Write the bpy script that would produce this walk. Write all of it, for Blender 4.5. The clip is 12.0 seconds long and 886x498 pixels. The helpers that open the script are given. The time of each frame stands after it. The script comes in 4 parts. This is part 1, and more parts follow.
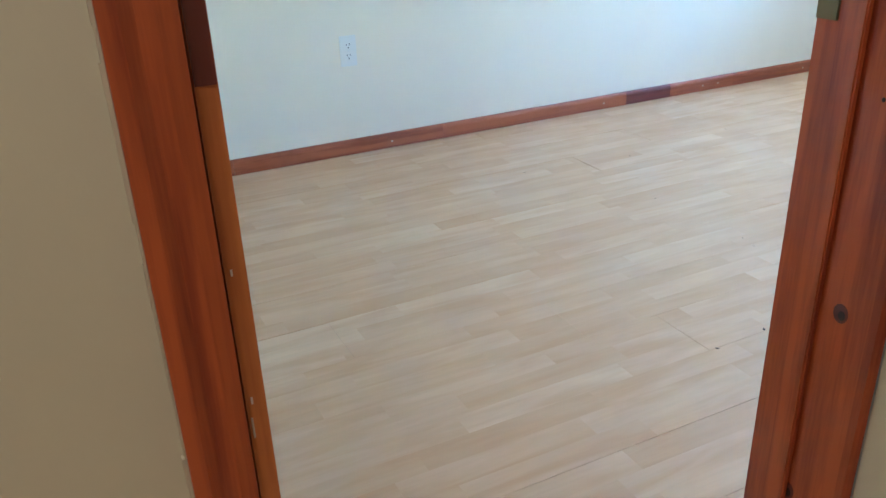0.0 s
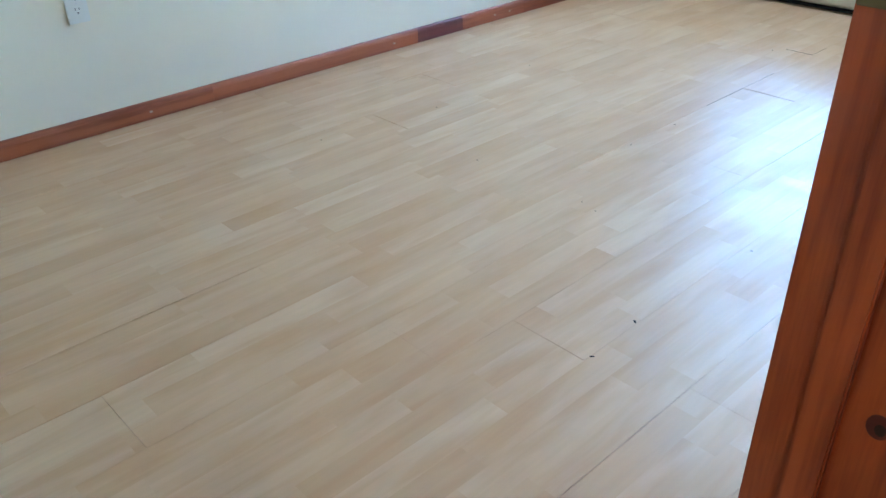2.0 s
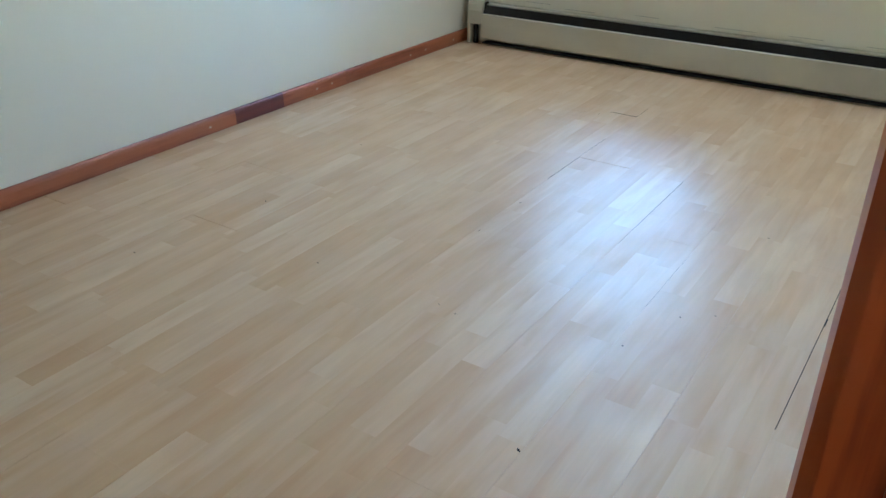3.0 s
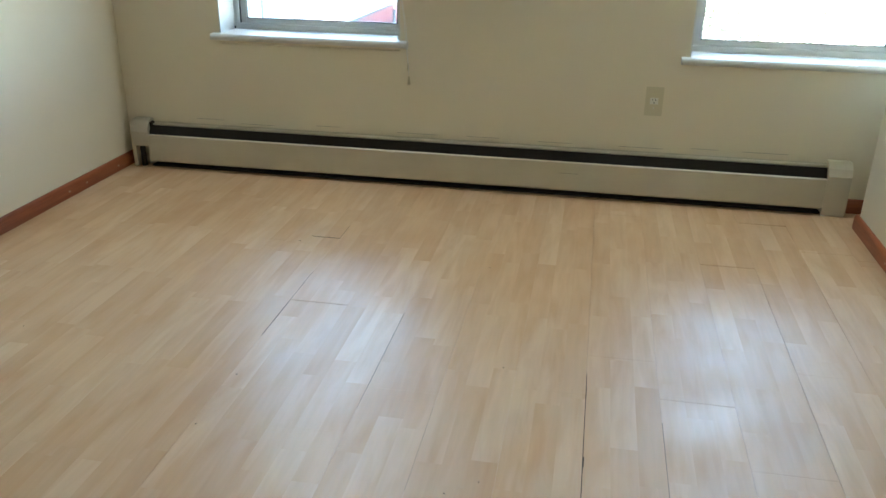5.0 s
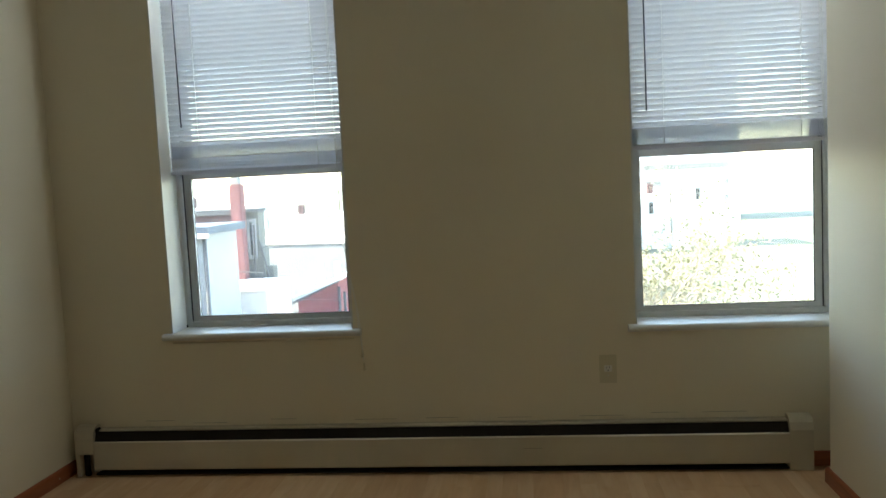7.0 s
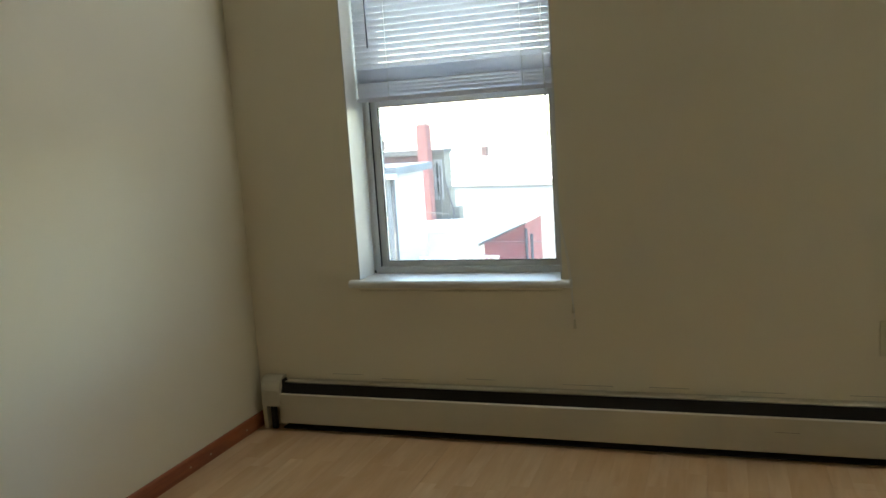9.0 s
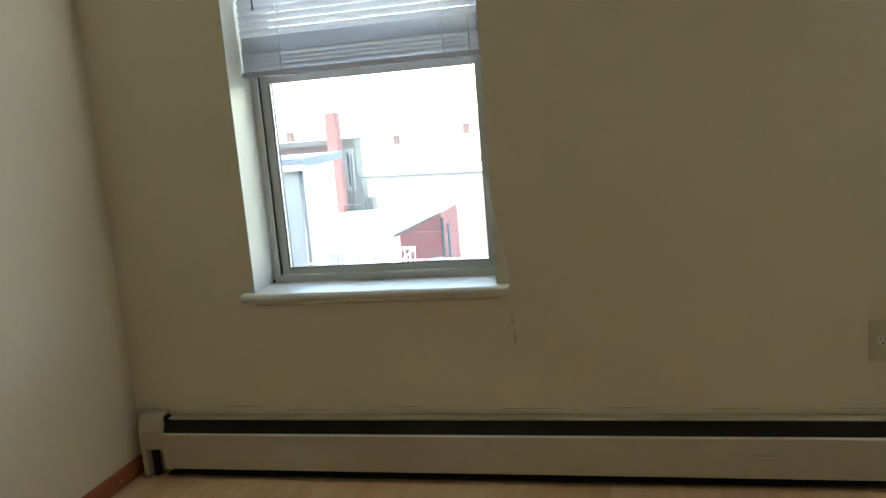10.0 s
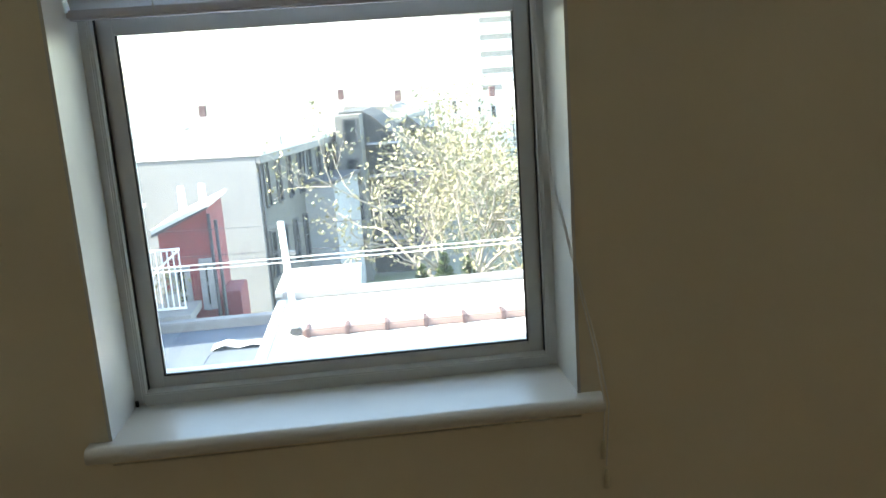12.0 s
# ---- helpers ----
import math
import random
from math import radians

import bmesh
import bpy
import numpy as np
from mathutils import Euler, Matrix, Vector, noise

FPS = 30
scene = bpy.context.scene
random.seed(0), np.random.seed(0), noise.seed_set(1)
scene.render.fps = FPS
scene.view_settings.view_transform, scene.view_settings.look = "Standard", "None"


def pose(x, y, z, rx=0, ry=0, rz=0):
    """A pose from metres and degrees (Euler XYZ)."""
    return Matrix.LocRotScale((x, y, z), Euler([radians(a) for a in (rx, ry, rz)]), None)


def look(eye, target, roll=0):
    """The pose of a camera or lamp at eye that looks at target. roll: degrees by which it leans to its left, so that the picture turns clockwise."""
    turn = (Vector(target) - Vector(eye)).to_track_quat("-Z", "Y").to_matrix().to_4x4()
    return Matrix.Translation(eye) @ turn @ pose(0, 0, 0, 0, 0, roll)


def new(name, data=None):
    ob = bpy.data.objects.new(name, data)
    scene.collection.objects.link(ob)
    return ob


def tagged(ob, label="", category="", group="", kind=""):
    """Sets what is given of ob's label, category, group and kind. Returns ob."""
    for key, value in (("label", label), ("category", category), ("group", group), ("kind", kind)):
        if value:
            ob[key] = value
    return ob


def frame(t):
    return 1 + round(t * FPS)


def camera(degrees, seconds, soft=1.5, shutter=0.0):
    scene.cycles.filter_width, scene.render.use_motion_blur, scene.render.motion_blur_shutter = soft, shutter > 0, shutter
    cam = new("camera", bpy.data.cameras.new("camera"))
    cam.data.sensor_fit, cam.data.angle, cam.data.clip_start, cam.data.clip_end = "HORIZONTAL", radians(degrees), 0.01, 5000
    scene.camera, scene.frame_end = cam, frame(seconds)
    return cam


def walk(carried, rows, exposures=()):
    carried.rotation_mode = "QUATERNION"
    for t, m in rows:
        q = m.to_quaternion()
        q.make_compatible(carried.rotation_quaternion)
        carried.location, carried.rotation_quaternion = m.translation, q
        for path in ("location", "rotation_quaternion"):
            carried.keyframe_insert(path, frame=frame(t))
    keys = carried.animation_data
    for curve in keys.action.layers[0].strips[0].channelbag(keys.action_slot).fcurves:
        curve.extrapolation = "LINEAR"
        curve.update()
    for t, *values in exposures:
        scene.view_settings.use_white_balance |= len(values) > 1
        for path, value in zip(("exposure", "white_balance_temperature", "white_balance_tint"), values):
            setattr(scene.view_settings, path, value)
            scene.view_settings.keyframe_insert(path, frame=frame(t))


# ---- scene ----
# ---- camera ----
cam = camera(57.0, 12.0)
PATH = [
    (0, (3.082, -4.208, 1.046), (1.445, -3.421, 0.208), -2.2),
    (0.5, (2.996, -4.229, 1.028), (1.459, -3.363, 0.086), -3.5),
    (1, (2.884, -4.2, 1.02), (1.498, -3.196, -0.015), -3.8),
    (1.5, (2.748, -4.089, 1.028), (1.398, -3.026, 0.005), -3.9),
    (2, (2.633, -4.016, 1.034), (1.368, -2.853, 0.011), -1.2),
    (2.5, (2.489, -3.933, 1.052), (1.373, -2.576, 0.097), 1.8),
    (2.7, (2.452, -3.901, 1.056), (1.391, -2.489, 0.118), 0.9),
    (4.3, (2.303, -3.573, 1.191), (1.718, -1.906, 0.255), 1.8),
    (4.5, (2.258, -3.558, 1.194), (1.772, -1.85, 0.273), 1.3),
    (4.7, (2.219, -3.556, 1.199), (1.813, -1.817, 0.298), 1.3),
    (4.9, (2.214, -3.55, 1.203), (1.861, -1.768, 0.368), 1.0),
    (5, (2.212, -3.553, 1.208), (1.882, -1.743, 0.424), 0.8),
    (5.2, (2.215, -3.551, 1.22), (1.902, -1.682, 0.579), 0.2),
    (5.5, (2.23, -3.525, 1.244), (1.936, -1.588, 0.844), -1.0),
    (6, (2.21, -3.527, 1.272), (1.948, -1.55, 1.125), -3.2),
    (6.5, (2.185, -3.54, 1.286), (1.95, -1.56, 1.13), -3.3),
    (8.3, (2.057, -3.257, 1.25), (1.816, -1.288, 0.998), -0.8),
    (8.5, (2.023, -3.187, 1.25), (1.654, -1.241, 0.973), -1.1),
    (9, (1.945, -3.007, 1.222), (1.29, -1.139, 0.939), -3.8),
    (9.2, (1.913, -2.906, 1.213), (1.295, -1.027, 0.917), -5.7),
    (9.5, (1.875, -2.75, 1.198), (1.365, -0.841, 0.888), -4.9),
    (10, (1.782, -2.496, 1.187), (1.326, -0.576, 0.862), -4.9),
    (10.5, (1.635, -2.219, 1.195), (1.227, -0.296, 0.83), -3.6),
    (11, (1.442, -1.946, 1.211), (1.202, 0.002, 0.829), -3.6),
    (11.5, (1.203, -1.635, 1.223), (1.127, 0.324, 0.823), -3.7),
    (12, (1.01, -1.383, 1.227), (1.173, 0.568, 0.815), -4.0),
]
EXPOSURES = [(0, 6.35, 4800, 6), (0.5, 6.65, 4950, 9), (1.0, 6.78, 4750, 7), (1.5, 6.42, 4700, 2), (2.0, 6.1, 4900, 3), (2.7, 5.75, 5100, 3), (4.5, 5.5, 6200, 3), (5.1, 5.35, 6400, 4), (5.5, 4.47, 6600, 6), (6.0, 3.92, 7100, 6), (6.5, 3.86, 7300, 6), (8.5, 4.3, 7400, 6), (9.5, 4.2, 7600, 7), (10.5, 4.58, 7600, 6), (11.0, 4.5, 7500, 6), (11.5, 4.07, 7400, 6), (12, 3.68, 7200, 7)]
walk(cam, [(t, look(eye, target, roll)) for t, eye, target, roll in PATH], EXPOSURES)

# ---- light ----
SUN_EL, SUN_AZ = radians(38), radians(264)
world = bpy.data.worlds.new("sky_world")
scene.world = world
world.use_nodes = True
wt = world.node_tree
sky = wt.nodes.new("ShaderNodeTexSky")
sky.sky_type, sky.sun_disc = "NISHITA", False
sky.sun_elevation, sky.sun_rotation = SUN_EL, SUN_AZ
wt.links.new(sky.outputs[0], wt.nodes["Background"].inputs[0])
wt.nodes["Background"].inputs[1].default_value = 0.15
sun = new("sun", bpy.data.lights.new("sun", "SUN"))
sun.data.energy, sun.data.angle, sun.data.color = 2.4, radians(0.5), (1, 0.95, 0.87)
sun_from = Vector((math.sin(SUN_AZ) * math.cos(SUN_EL), math.cos(SUN_AZ) * math.cos(SUN_EL), math.sin(SUN_EL)))
sun.matrix_world = look(sun_from * 50, (0, 0, 0))

# Fill lamp added to brighten the hall; no fixture is known there.
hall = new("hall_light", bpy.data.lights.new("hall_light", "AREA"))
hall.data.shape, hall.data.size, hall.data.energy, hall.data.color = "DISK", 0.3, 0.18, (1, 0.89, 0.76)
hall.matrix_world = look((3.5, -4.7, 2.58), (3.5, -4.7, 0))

# Area lamps added under the window heads, topping up the sky's light indoors.
for i, x in enumerate((0.943, 3.045)):
    w = new("window_daylight_%d" % (i + 1), bpy.data.lights.new("window_daylight", "AREA"))
    w.data.shape, w.data.size, w.data.size_y, w.data.energy, w.data.color = "RECTANGLE", 0.80, 0.07, 0.45, (0.76, 0.88, 1)
    w.matrix_world = look((x, 0.045, 2.40), (x, -0.75, 1.4))


# ---- materials ----
def mat(name, color, rough=0.6, metal=0.0, var=0.08, scale=6.0, bump=0.0, bscale=120.0, stretch=(1, 1, 1), color2=None, spec=0.5):
    """Base colour with a large and a fine variation, and a fine relief."""
    m = bpy.data.materials.new(name)
    m.use_nodes = True
    nt = m.node_tree
    b = nt.nodes["Principled BSDF"]
    b.inputs["Roughness"].default_value = rough
    b.inputs["Metallic"].default_value = metal
    b.inputs["Specular IOR Level"].default_value = spec
    co = nt.nodes.new("ShaderNodeTexCoord")
    mp = nt.nodes.new("ShaderNodeMapping")
    mp.inputs["Scale"].default_value = stretch
    nt.links.new(co.outputs["Object"], mp.inputs[0])
    n1 = nt.nodes.new("ShaderNodeTexNoise")
    n1.inputs["Scale"].default_value, n1.inputs["Detail"].default_value = scale, 5
    nt.links.new(mp.outputs[0], n1.inputs["Vector"])
    ramp = nt.nodes.new("ShaderNodeMix")
    ramp.data_type = "RGBA"
    c = Vector(color)
    c2 = Vector(color2) if color2 else c * (1 - 2 * var)
    ramp.inputs["A"].default_value = (*c2, 1)
    ramp.inputs["B"].default_value = (*c, 1)
    st = nt.nodes.new("ShaderNodeMapRange")
    st.inputs["From Min"].default_value, st.inputs["From Max"].default_value = 0.3, 0.6
    nt.links.new(n1.outputs[0], st.inputs[0])
    nt.links.new(st.outputs[0], ramp.inputs["Factor"])
    nt.links.new(ramp.outputs["Result"], b.inputs["Base Color"])
    if bump:
        n2 = nt.nodes.new("ShaderNodeTexNoise")
        n2.inputs["Scale"].default_value, n2.inputs["Detail"].default_value = bscale, 3
        nt.links.new(mp.outputs[0], n2.inputs["Vector"])
        bp = nt.nodes.new("ShaderNodeBump")
        bp.inputs["Strength"].default_value, bp.inputs["Distance"].default_value = bump, 0.004
        nt.links.new(n2.outputs[0], bp.inputs["Height"])
        nt.links.new(bp.outputs[0], b.inputs["Normal"])
    return m


def wood_mat(name, light, dark, axis="z", rough=0.35, rings=26.0):
    """Stained pine: long wavy grain bands along one axis, finer fibres on top."""
    m = bpy.data.materials.new(name)
    m.use_nodes = True
    nt = m.node_tree
    b = nt.nodes["Principled BSDF"]
    b.inputs["Roughness"].default_value = rough
    b.inputs["Coat Weight"].default_value = 0.12
    b.inputs["Coat Roughness"].default_value = 0.25
    co = nt.nodes.new("ShaderNodeTexCoord")
    info = nt.nodes.new("ShaderNodeObjectInfo")
    add = nt.nodes.new("ShaderNodeVectorMath")
    add.operation = "MULTIPLY_ADD"
    nt.links.new(info.outputs["Random"], add.inputs[0])
    add.inputs[1].default_value = (7, 5, 9)
    nt.links.new(co.outputs["Object"], add.inputs[2])
    mp = nt.nodes.new("ShaderNodeMapping")
    k = {"x": 0, "y": 1, "z": 2}[axis]
    s = [1.0, 1.0, 1.0]
    s[k] = 0.06
    mp.inputs["Scale"].default_value = s
    nt.links.new(add.outputs[0], mp.inputs[0])
    n1 = nt.nodes.new("ShaderNodeTexNoise")
    n1.inputs["Scale"].default_value, n1.inputs["Detail"].default_value, n1.inputs["Distortion"].default_value = rings, 2.5, 0.6
    n2 = nt.nodes.new("ShaderNodeTexNoise")
    n2.inputs["Scale"].default_value, n2.inputs["Detail"].default_value = 260, 3
    for n in (n1, n2):
        nt.links.new(mp.outputs[0], n.inputs["Vector"])
    mix = nt.nodes.new("ShaderNodeMath")
    mix.operation = "MULTIPLY_ADD"
    mix.inputs[1].default_value = 0.25
    nt.links.new(n2.outputs[0], mix.inputs[0])
    nt.links.new(n1.outputs[0], mix.inputs[2])
    cr = nt.nodes.new("ShaderNodeValToRGB")
    cr.color_ramp.elements[0].position, cr.color_ramp.elements[0].color = 0.48, (*dark, 1)
    cr.color_ramp.elements[1].position, cr.color_ramp.elements[1].color = 0.70, (*light, 1)
    nt.links.new(mix.outputs[0], cr.inputs[0])
    nt.links.new(cr.outputs[0], b.inputs["Base Color"])
    bp = nt.nodes.new("ShaderNodeBump")
    bp.inputs["Strength"].default_value, bp.inputs["Distance"].default_value = 0.25, 0.002
    nt.links.new(mix.outputs[0], bp.inputs["Height"])
    nt.links.new(bp.outputs[0], b.inputs["Normal"])
    return m


def laminate_mat():
    """Three-strip beech laminate: strips 65 mm wide with staggered ends, faint grain, satin coat with scuffs."""
    m = bpy.data.materials.new("laminate")
    m.use_nodes = True
    nt = m.node_tree
    L, N = nt.links.new, nt.nodes.new
    b = nt.nodes["Principled BSDF"]
    b.inputs["Coat Weight"].default_value, b.inputs["Coat Roughness"].default_value = 0.26, 0.38
    geo = N("ShaderNodeNewGeometry")
    sep = N("ShaderNodeSeparateXYZ")
    L(geo.outputs["Position"], sep.inputs[0])

    def math1(op, a, c=None, c2=None):
        n = N("ShaderNodeMath")
        n.operation = op
        for i, v in enumerate((a, c, c2)):
            if v is None:
                continue
            if isinstance(v, (int, float)):
                n.inputs[i].default_value = v
            else:
                L(v, n.inputs[i])
        return n.outputs[0]

    row = math1("FLOOR", math1("DIVIDE", math1("ADD", sep.outputs[0], 0.062), STRIP))
    w1 = N("ShaderNodeTexWhiteNoise")
    w1.noise_dimensions = "1D"
    L(row, w1.inputs["W"])
    along = math1("DIVIDE", math1("ADD", sep.outputs[1], math1("MULTIPLY", w1.outputs["Value"], 3.1)), 0.42)
    jit = N("ShaderNodeTexWhiteNoise")
    jit.noise_dimensions = "2D"
    cell = math1("FLOOR", along)
    cmb = N("ShaderNodeCombineXYZ")
    L(row, cmb.inputs[0])
    L(cell, cmb.inputs[1])
    L(cmb.outputs[0], jit.inputs["Vector"])
    ramp = N("ShaderNodeValToRGB")
    els = ramp.color_ramp.elements
    els[0].position, els[0].color = 0.0, (0.575, 0.36, 0.195, 1)
    els[1].position, els[1].color = 1.0, (0.675, 0.475, 0.295, 1)
    for pos, col in ((0.3, (0.605, 0.39, 0.22)), (0.6, (0.63, 0.415, 0.24)), (0.85, (0.65, 0.445, 0.27))):
        e = els.new(pos)
        e.color = (*col, 1)
    L(jit.outputs["Value"], ramp.inputs[0])
    mp = N("ShaderNodeMapping")
    mp.inputs["Scale"].default_value = (1, 0.07, 1)
    off = N("ShaderNodeVectorMath")
    off.operation = "MULTIPLY_ADD"
    L(jit.outputs["Color"], off.inputs[0])
    off.inputs[1].default_value = (3, 9, 0)
    L(geo.outputs["Position"], off.inputs[2])
    L(off.outputs[0], mp.inputs[0])
    g = N("ShaderNodeTexNoise")
    g.inputs["Scale"].default_value, g.inputs["Detail"].default_value, g.inputs["Distortion"].default_value = 60, 6, 0.8
    L(mp.outputs[0], g.inputs["Vector"])
    fib = N("ShaderNodeMapRange")
    fib.inputs["From Min"].default_value, fib.inputs["From Max"].default_value = 0.25, 0.75
    fib.inputs["To Min"].default_value, fib.inputs["To Max"].default_value = 0.95, 1.04
    L(g.outputs[0], fib.inputs[0])
    mp2 = N("ShaderNodeMapping")
    mp2.inputs["Scale"].default_value = (1, 0.16, 1)
    L(off.outputs[0], mp2.inputs[0])
    st = N("ShaderNodeTexNoise")
    st.inputs["Scale"].default_value, st.inputs["Detail"].default_value, st.inputs["Distortion"].default_value = 17, 3, 0.5
    L(mp2.outputs[0], st.inputs["Vector"])
    sm = N("ShaderNodeMapRange")
    sm.inputs["From Min"].default_value, sm.inputs["From Max"].default_value = 0.38, 0.68
    sm.inputs["To Min"].default_value, sm.inputs["To Max"].default_value = 0.0, 0.65
    L(st.outputs[0], sm.inputs[0])
    tone = N("ShaderNodeMix")
    tone.data_type = "RGBA"
    L(sm.outputs[0], tone.inputs["Factor"])
    L(ramp.outputs[0], tone.inputs["A"])
    tone.inputs["B"].default_value = (0.52, 0.285, 0.13, 1)
    mul = N("ShaderNodeVectorMath")
    mul.operation = "SCALE"
    L(tone.outputs["Result"], mul.inputs[0])
    L(fib.outputs[0], mul.inputs["Scale"])
    L(mul.outputs[0], b.inputs["Base Color"])
    big = N("ShaderNodeTexNoise")
    big.inputs["Scale"].default_value, big.inputs["Detail"].default_value = 5.5, 8
    L(geo.outputs["Position"], big.inputs["Vector"])
    rr = N("ShaderNodeMapRange")
    rr.inputs["From Min"].default_value, rr.inputs["From Max"].default_value = 0.3, 0.7
    rr.inputs["To Min"].default_value, rr.inputs["To Max"].default_value = 0.30, 0.56
    L(big.outputs[0], rr.inputs[0])
    L(rr.outputs[0], b.inputs["Roughness"])
    bn = N("ShaderNodeTexNoise")
    bn.inputs["Scale"].default_value, bn.inputs["Detail"].default_value = 9, 4
    L(geo.outputs["Position"], bn.inputs["Vector"])
    bp = N("ShaderNodeBump")
    bp.inputs["Strength"].default_value, bp.inputs["Distance"].default_value = 0.03, 0.01
    L(bn.outputs[0], bp.inputs["Height"])
    L(bp.outputs[0], b.inputs["Normal"])
    return m


def glass_mat():
    """Clear glass; a faint translucent veil paints in the haze of glare."""
    m = bpy.data.materials.new("window_glass")
    m.use_nodes = True
    nt = m.node_tree
    nt.nodes.remove(nt.nodes["Principled BSDF"])
    tr, gl, mx, fr = (nt.nodes.new(n) for n in ("ShaderNodeBsdfTransparent", "ShaderNodeBsdfGlossy", "ShaderNodeMixShader", "ShaderNodeFresnel"))
    tr.inputs[0].default_value = (0.86, 0.89, 0.88, 1)
    gl.inputs["Roughness"].default_value = 0.02
    fr.inputs[0].default_value = 1.45
    nt.links.new(fr.outputs[0], mx.inputs[0])
    nt.links.new(tr.outputs[0], mx.inputs[1])
    nt.links.new(gl.outputs[0], mx.inputs[2])
    veil, veil_mix = nt.nodes.new("ShaderNodeBsdfTranslucent"), nt.nodes.new("ShaderNodeMixShader")
    veil.inputs[0].default_value = (0.85, 0.9, 0.92, 1)
    veil_mix.inputs[0].default_value = 0.017
    nt.links.new(mx.outputs[0], veil_mix.inputs[1])
    nt.links.new(veil.outputs[0], veil_mix.inputs[2])
    nt.links.new(veil_mix.outputs[0], nt.nodes["Material Output"].inputs[0])
    return m


def slat_mat():
    """White vinyl that lets some light through."""
    m = mat("blind_vinyl", (0.72, 0.71, 0.75), 0.35, var=0.01)
    nt = m.node_tree
    b = nt.nodes["Principled BSDF"]
    tl, mx = nt.nodes.new("ShaderNodeBsdfTranslucent"), nt.nodes.new("ShaderNodeMixShader")
    tl.inputs[0].default_value = (0.62, 0.61, 0.64, 1)
    mx.inputs[0].default_value = 0.30
    nt.links.new(b.outputs[0], mx.inputs[1])
    nt.links.new(tl.outputs[0], mx.inputs[2])
    nt.links.new(mx.outputs[0], nt.nodes["Material Output"].inputs[0])
    return m


STRIP = 0.0645
M_WALL = mat("cream_wall_paint", (0.775, 0.705, 0.56), 0.55, var=0.02, scale=1.6, bump=0.10, bscale=70)
M_HALL = mat("hall_wall_paint", (0.66, 0.57, 0.385), 0.55, var=0.025, scale=2.0, bump=0.10, bscale=70)
M_CEIL = mat("ceiling_paint", (0.78, 0.76, 0.72), 0.8, var=0.02)
M_TRIMW = mat("white_window_paint", (0.66, 0.65, 0.62), 0.35, var=0.03, scale=9, bump=0.06, bscale=60)
M_ALU = mat("grey_white_sash", (0.66, 0.66, 0.65), 0.4, var=0.04, scale=14)
M_GASKET = mat("dark_gasket", (0.03, 0.03, 0.03), 0.7)
M_HEAT = mat("cream_heater_enamel", (0.58, 0.53, 0.42), 0.4, var=0.04, scale=5)
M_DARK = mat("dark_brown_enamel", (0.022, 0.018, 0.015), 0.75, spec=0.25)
M_COPPER = mat("dull_copper", (0.25, 0.12, 0.06), 0.5, 0.8)
M_PLATE = mat("ivory_plate", (0.62, 0.57, 0.42), 0.35, var=0.01)
M_PLATEW = mat("white_plate", (0.72, 0.71, 0.66), 0.35, var=0.01)
M_CORD = mat("white_cord", (0.75, 0.74, 0.72), 0.8)
M_WAND = mat("smoked_wand", (0.10, 0.10, 0.13), 0.25)
M_BRASS = mat("dull_brass", (0.20, 0.15, 0.07), 0.45, 0.8)
M_KNOT = mat("dark_knot", (0.03, 0.012, 0.006), 0.6)
M_SLAT = slat_mat()
M_GLASS = glass_mat()
M_LAM = laminate_mat()
M_SUB = mat("dark_underlay", (0.05, 0.04, 0.03), 0.9)
M_WOODZ = wood_mat("stained_pine_upright", (0.46, 0.09, 0.014), (0.24, 0.034, 0.006), "z")
M_WOODZ2 = wood_mat("orange_pine_edge", (0.52, 0.16, 0.028), (0.38, 0.10, 0.018), "z")
M_WOODD = wood_mat("dark_red_pine", (0.13, 0.022, 0.012), (0.09, 0.016, 0.010), "z")
M_WOODY = wood_mat("stained_baseboard", (0.36, 0.105, 0.04), (0.21, 0.052, 0.022), "y")
M_WOODX = wood_mat("stained_baseboard_cross", (0.36, 0.105, 0.04), (0.21, 0.052, 0.022), "x")
M_WOODYD = wood_mat("dark_baseboard_piece", (0.15, 0.03, 0.025), (0.10, 0.022, 0.02), "y")


# ---- building blocks ----
def part(name, bm, material, parent=None, label="", kind=""):
    me = bm
    if isinstance(bm, bmesh.types.BMesh):
        me = bpy.data.meshes.new(name)
        bm.to_mesh(me)
        bm.free()
        me.materials.append(material)
    ob = new(name, me)
    ob.parent = parent
    return tagged(ob, label=label, kind=kind)


def box(bm, lo, hi, bevel=0.0):
    m = Matrix.Translation([(a + b) / 2 for a, b in zip(lo, hi)]) @ Matrix.Diagonal([*(b - a for a, b in zip(lo, hi)), 1])
    r = bmesh.ops.create_cube(bm, size=1, matrix=m)
    if bevel:
        edges = list({e for v in r["verts"] for e in v.link_edges})
        bmesh.ops.bevel(bm, geom=edges, offset=bevel, segments=2, affect="EDGES")
    return bm


def boxes(*specs, bevel=0.0):
    bm = bmesh.new()
    for lo, hi in specs:
        box(bm, lo, hi, bevel)
    return bm


def prism(profile, axis, a, b):
    """A closed profile of pairs, pushed along one axis from a to b."""
    bm = bmesh.new()
    def at(p, s):
        return {"x": (s, p[0], p[1]), "y": (p[0], s, p[1]), "z": (p[0], p[1], s)}[axis]
    v1 = [bm.verts.new(at(p, a)) for p in profile]
    v2 = [bm.verts.new(at(p, b)) for p in profile]
    n = len(profile)
    bm.faces.new(v1)
    bm.faces.new(v2[::-1])
    for i in range(n):
        bm.faces.new((v1[i], v2[i], v2[(i + 1) % n], v1[(i + 1) % n]))
    bmesh.ops.recalc_face_normals(bm, faces=bm.faces)
    return bm


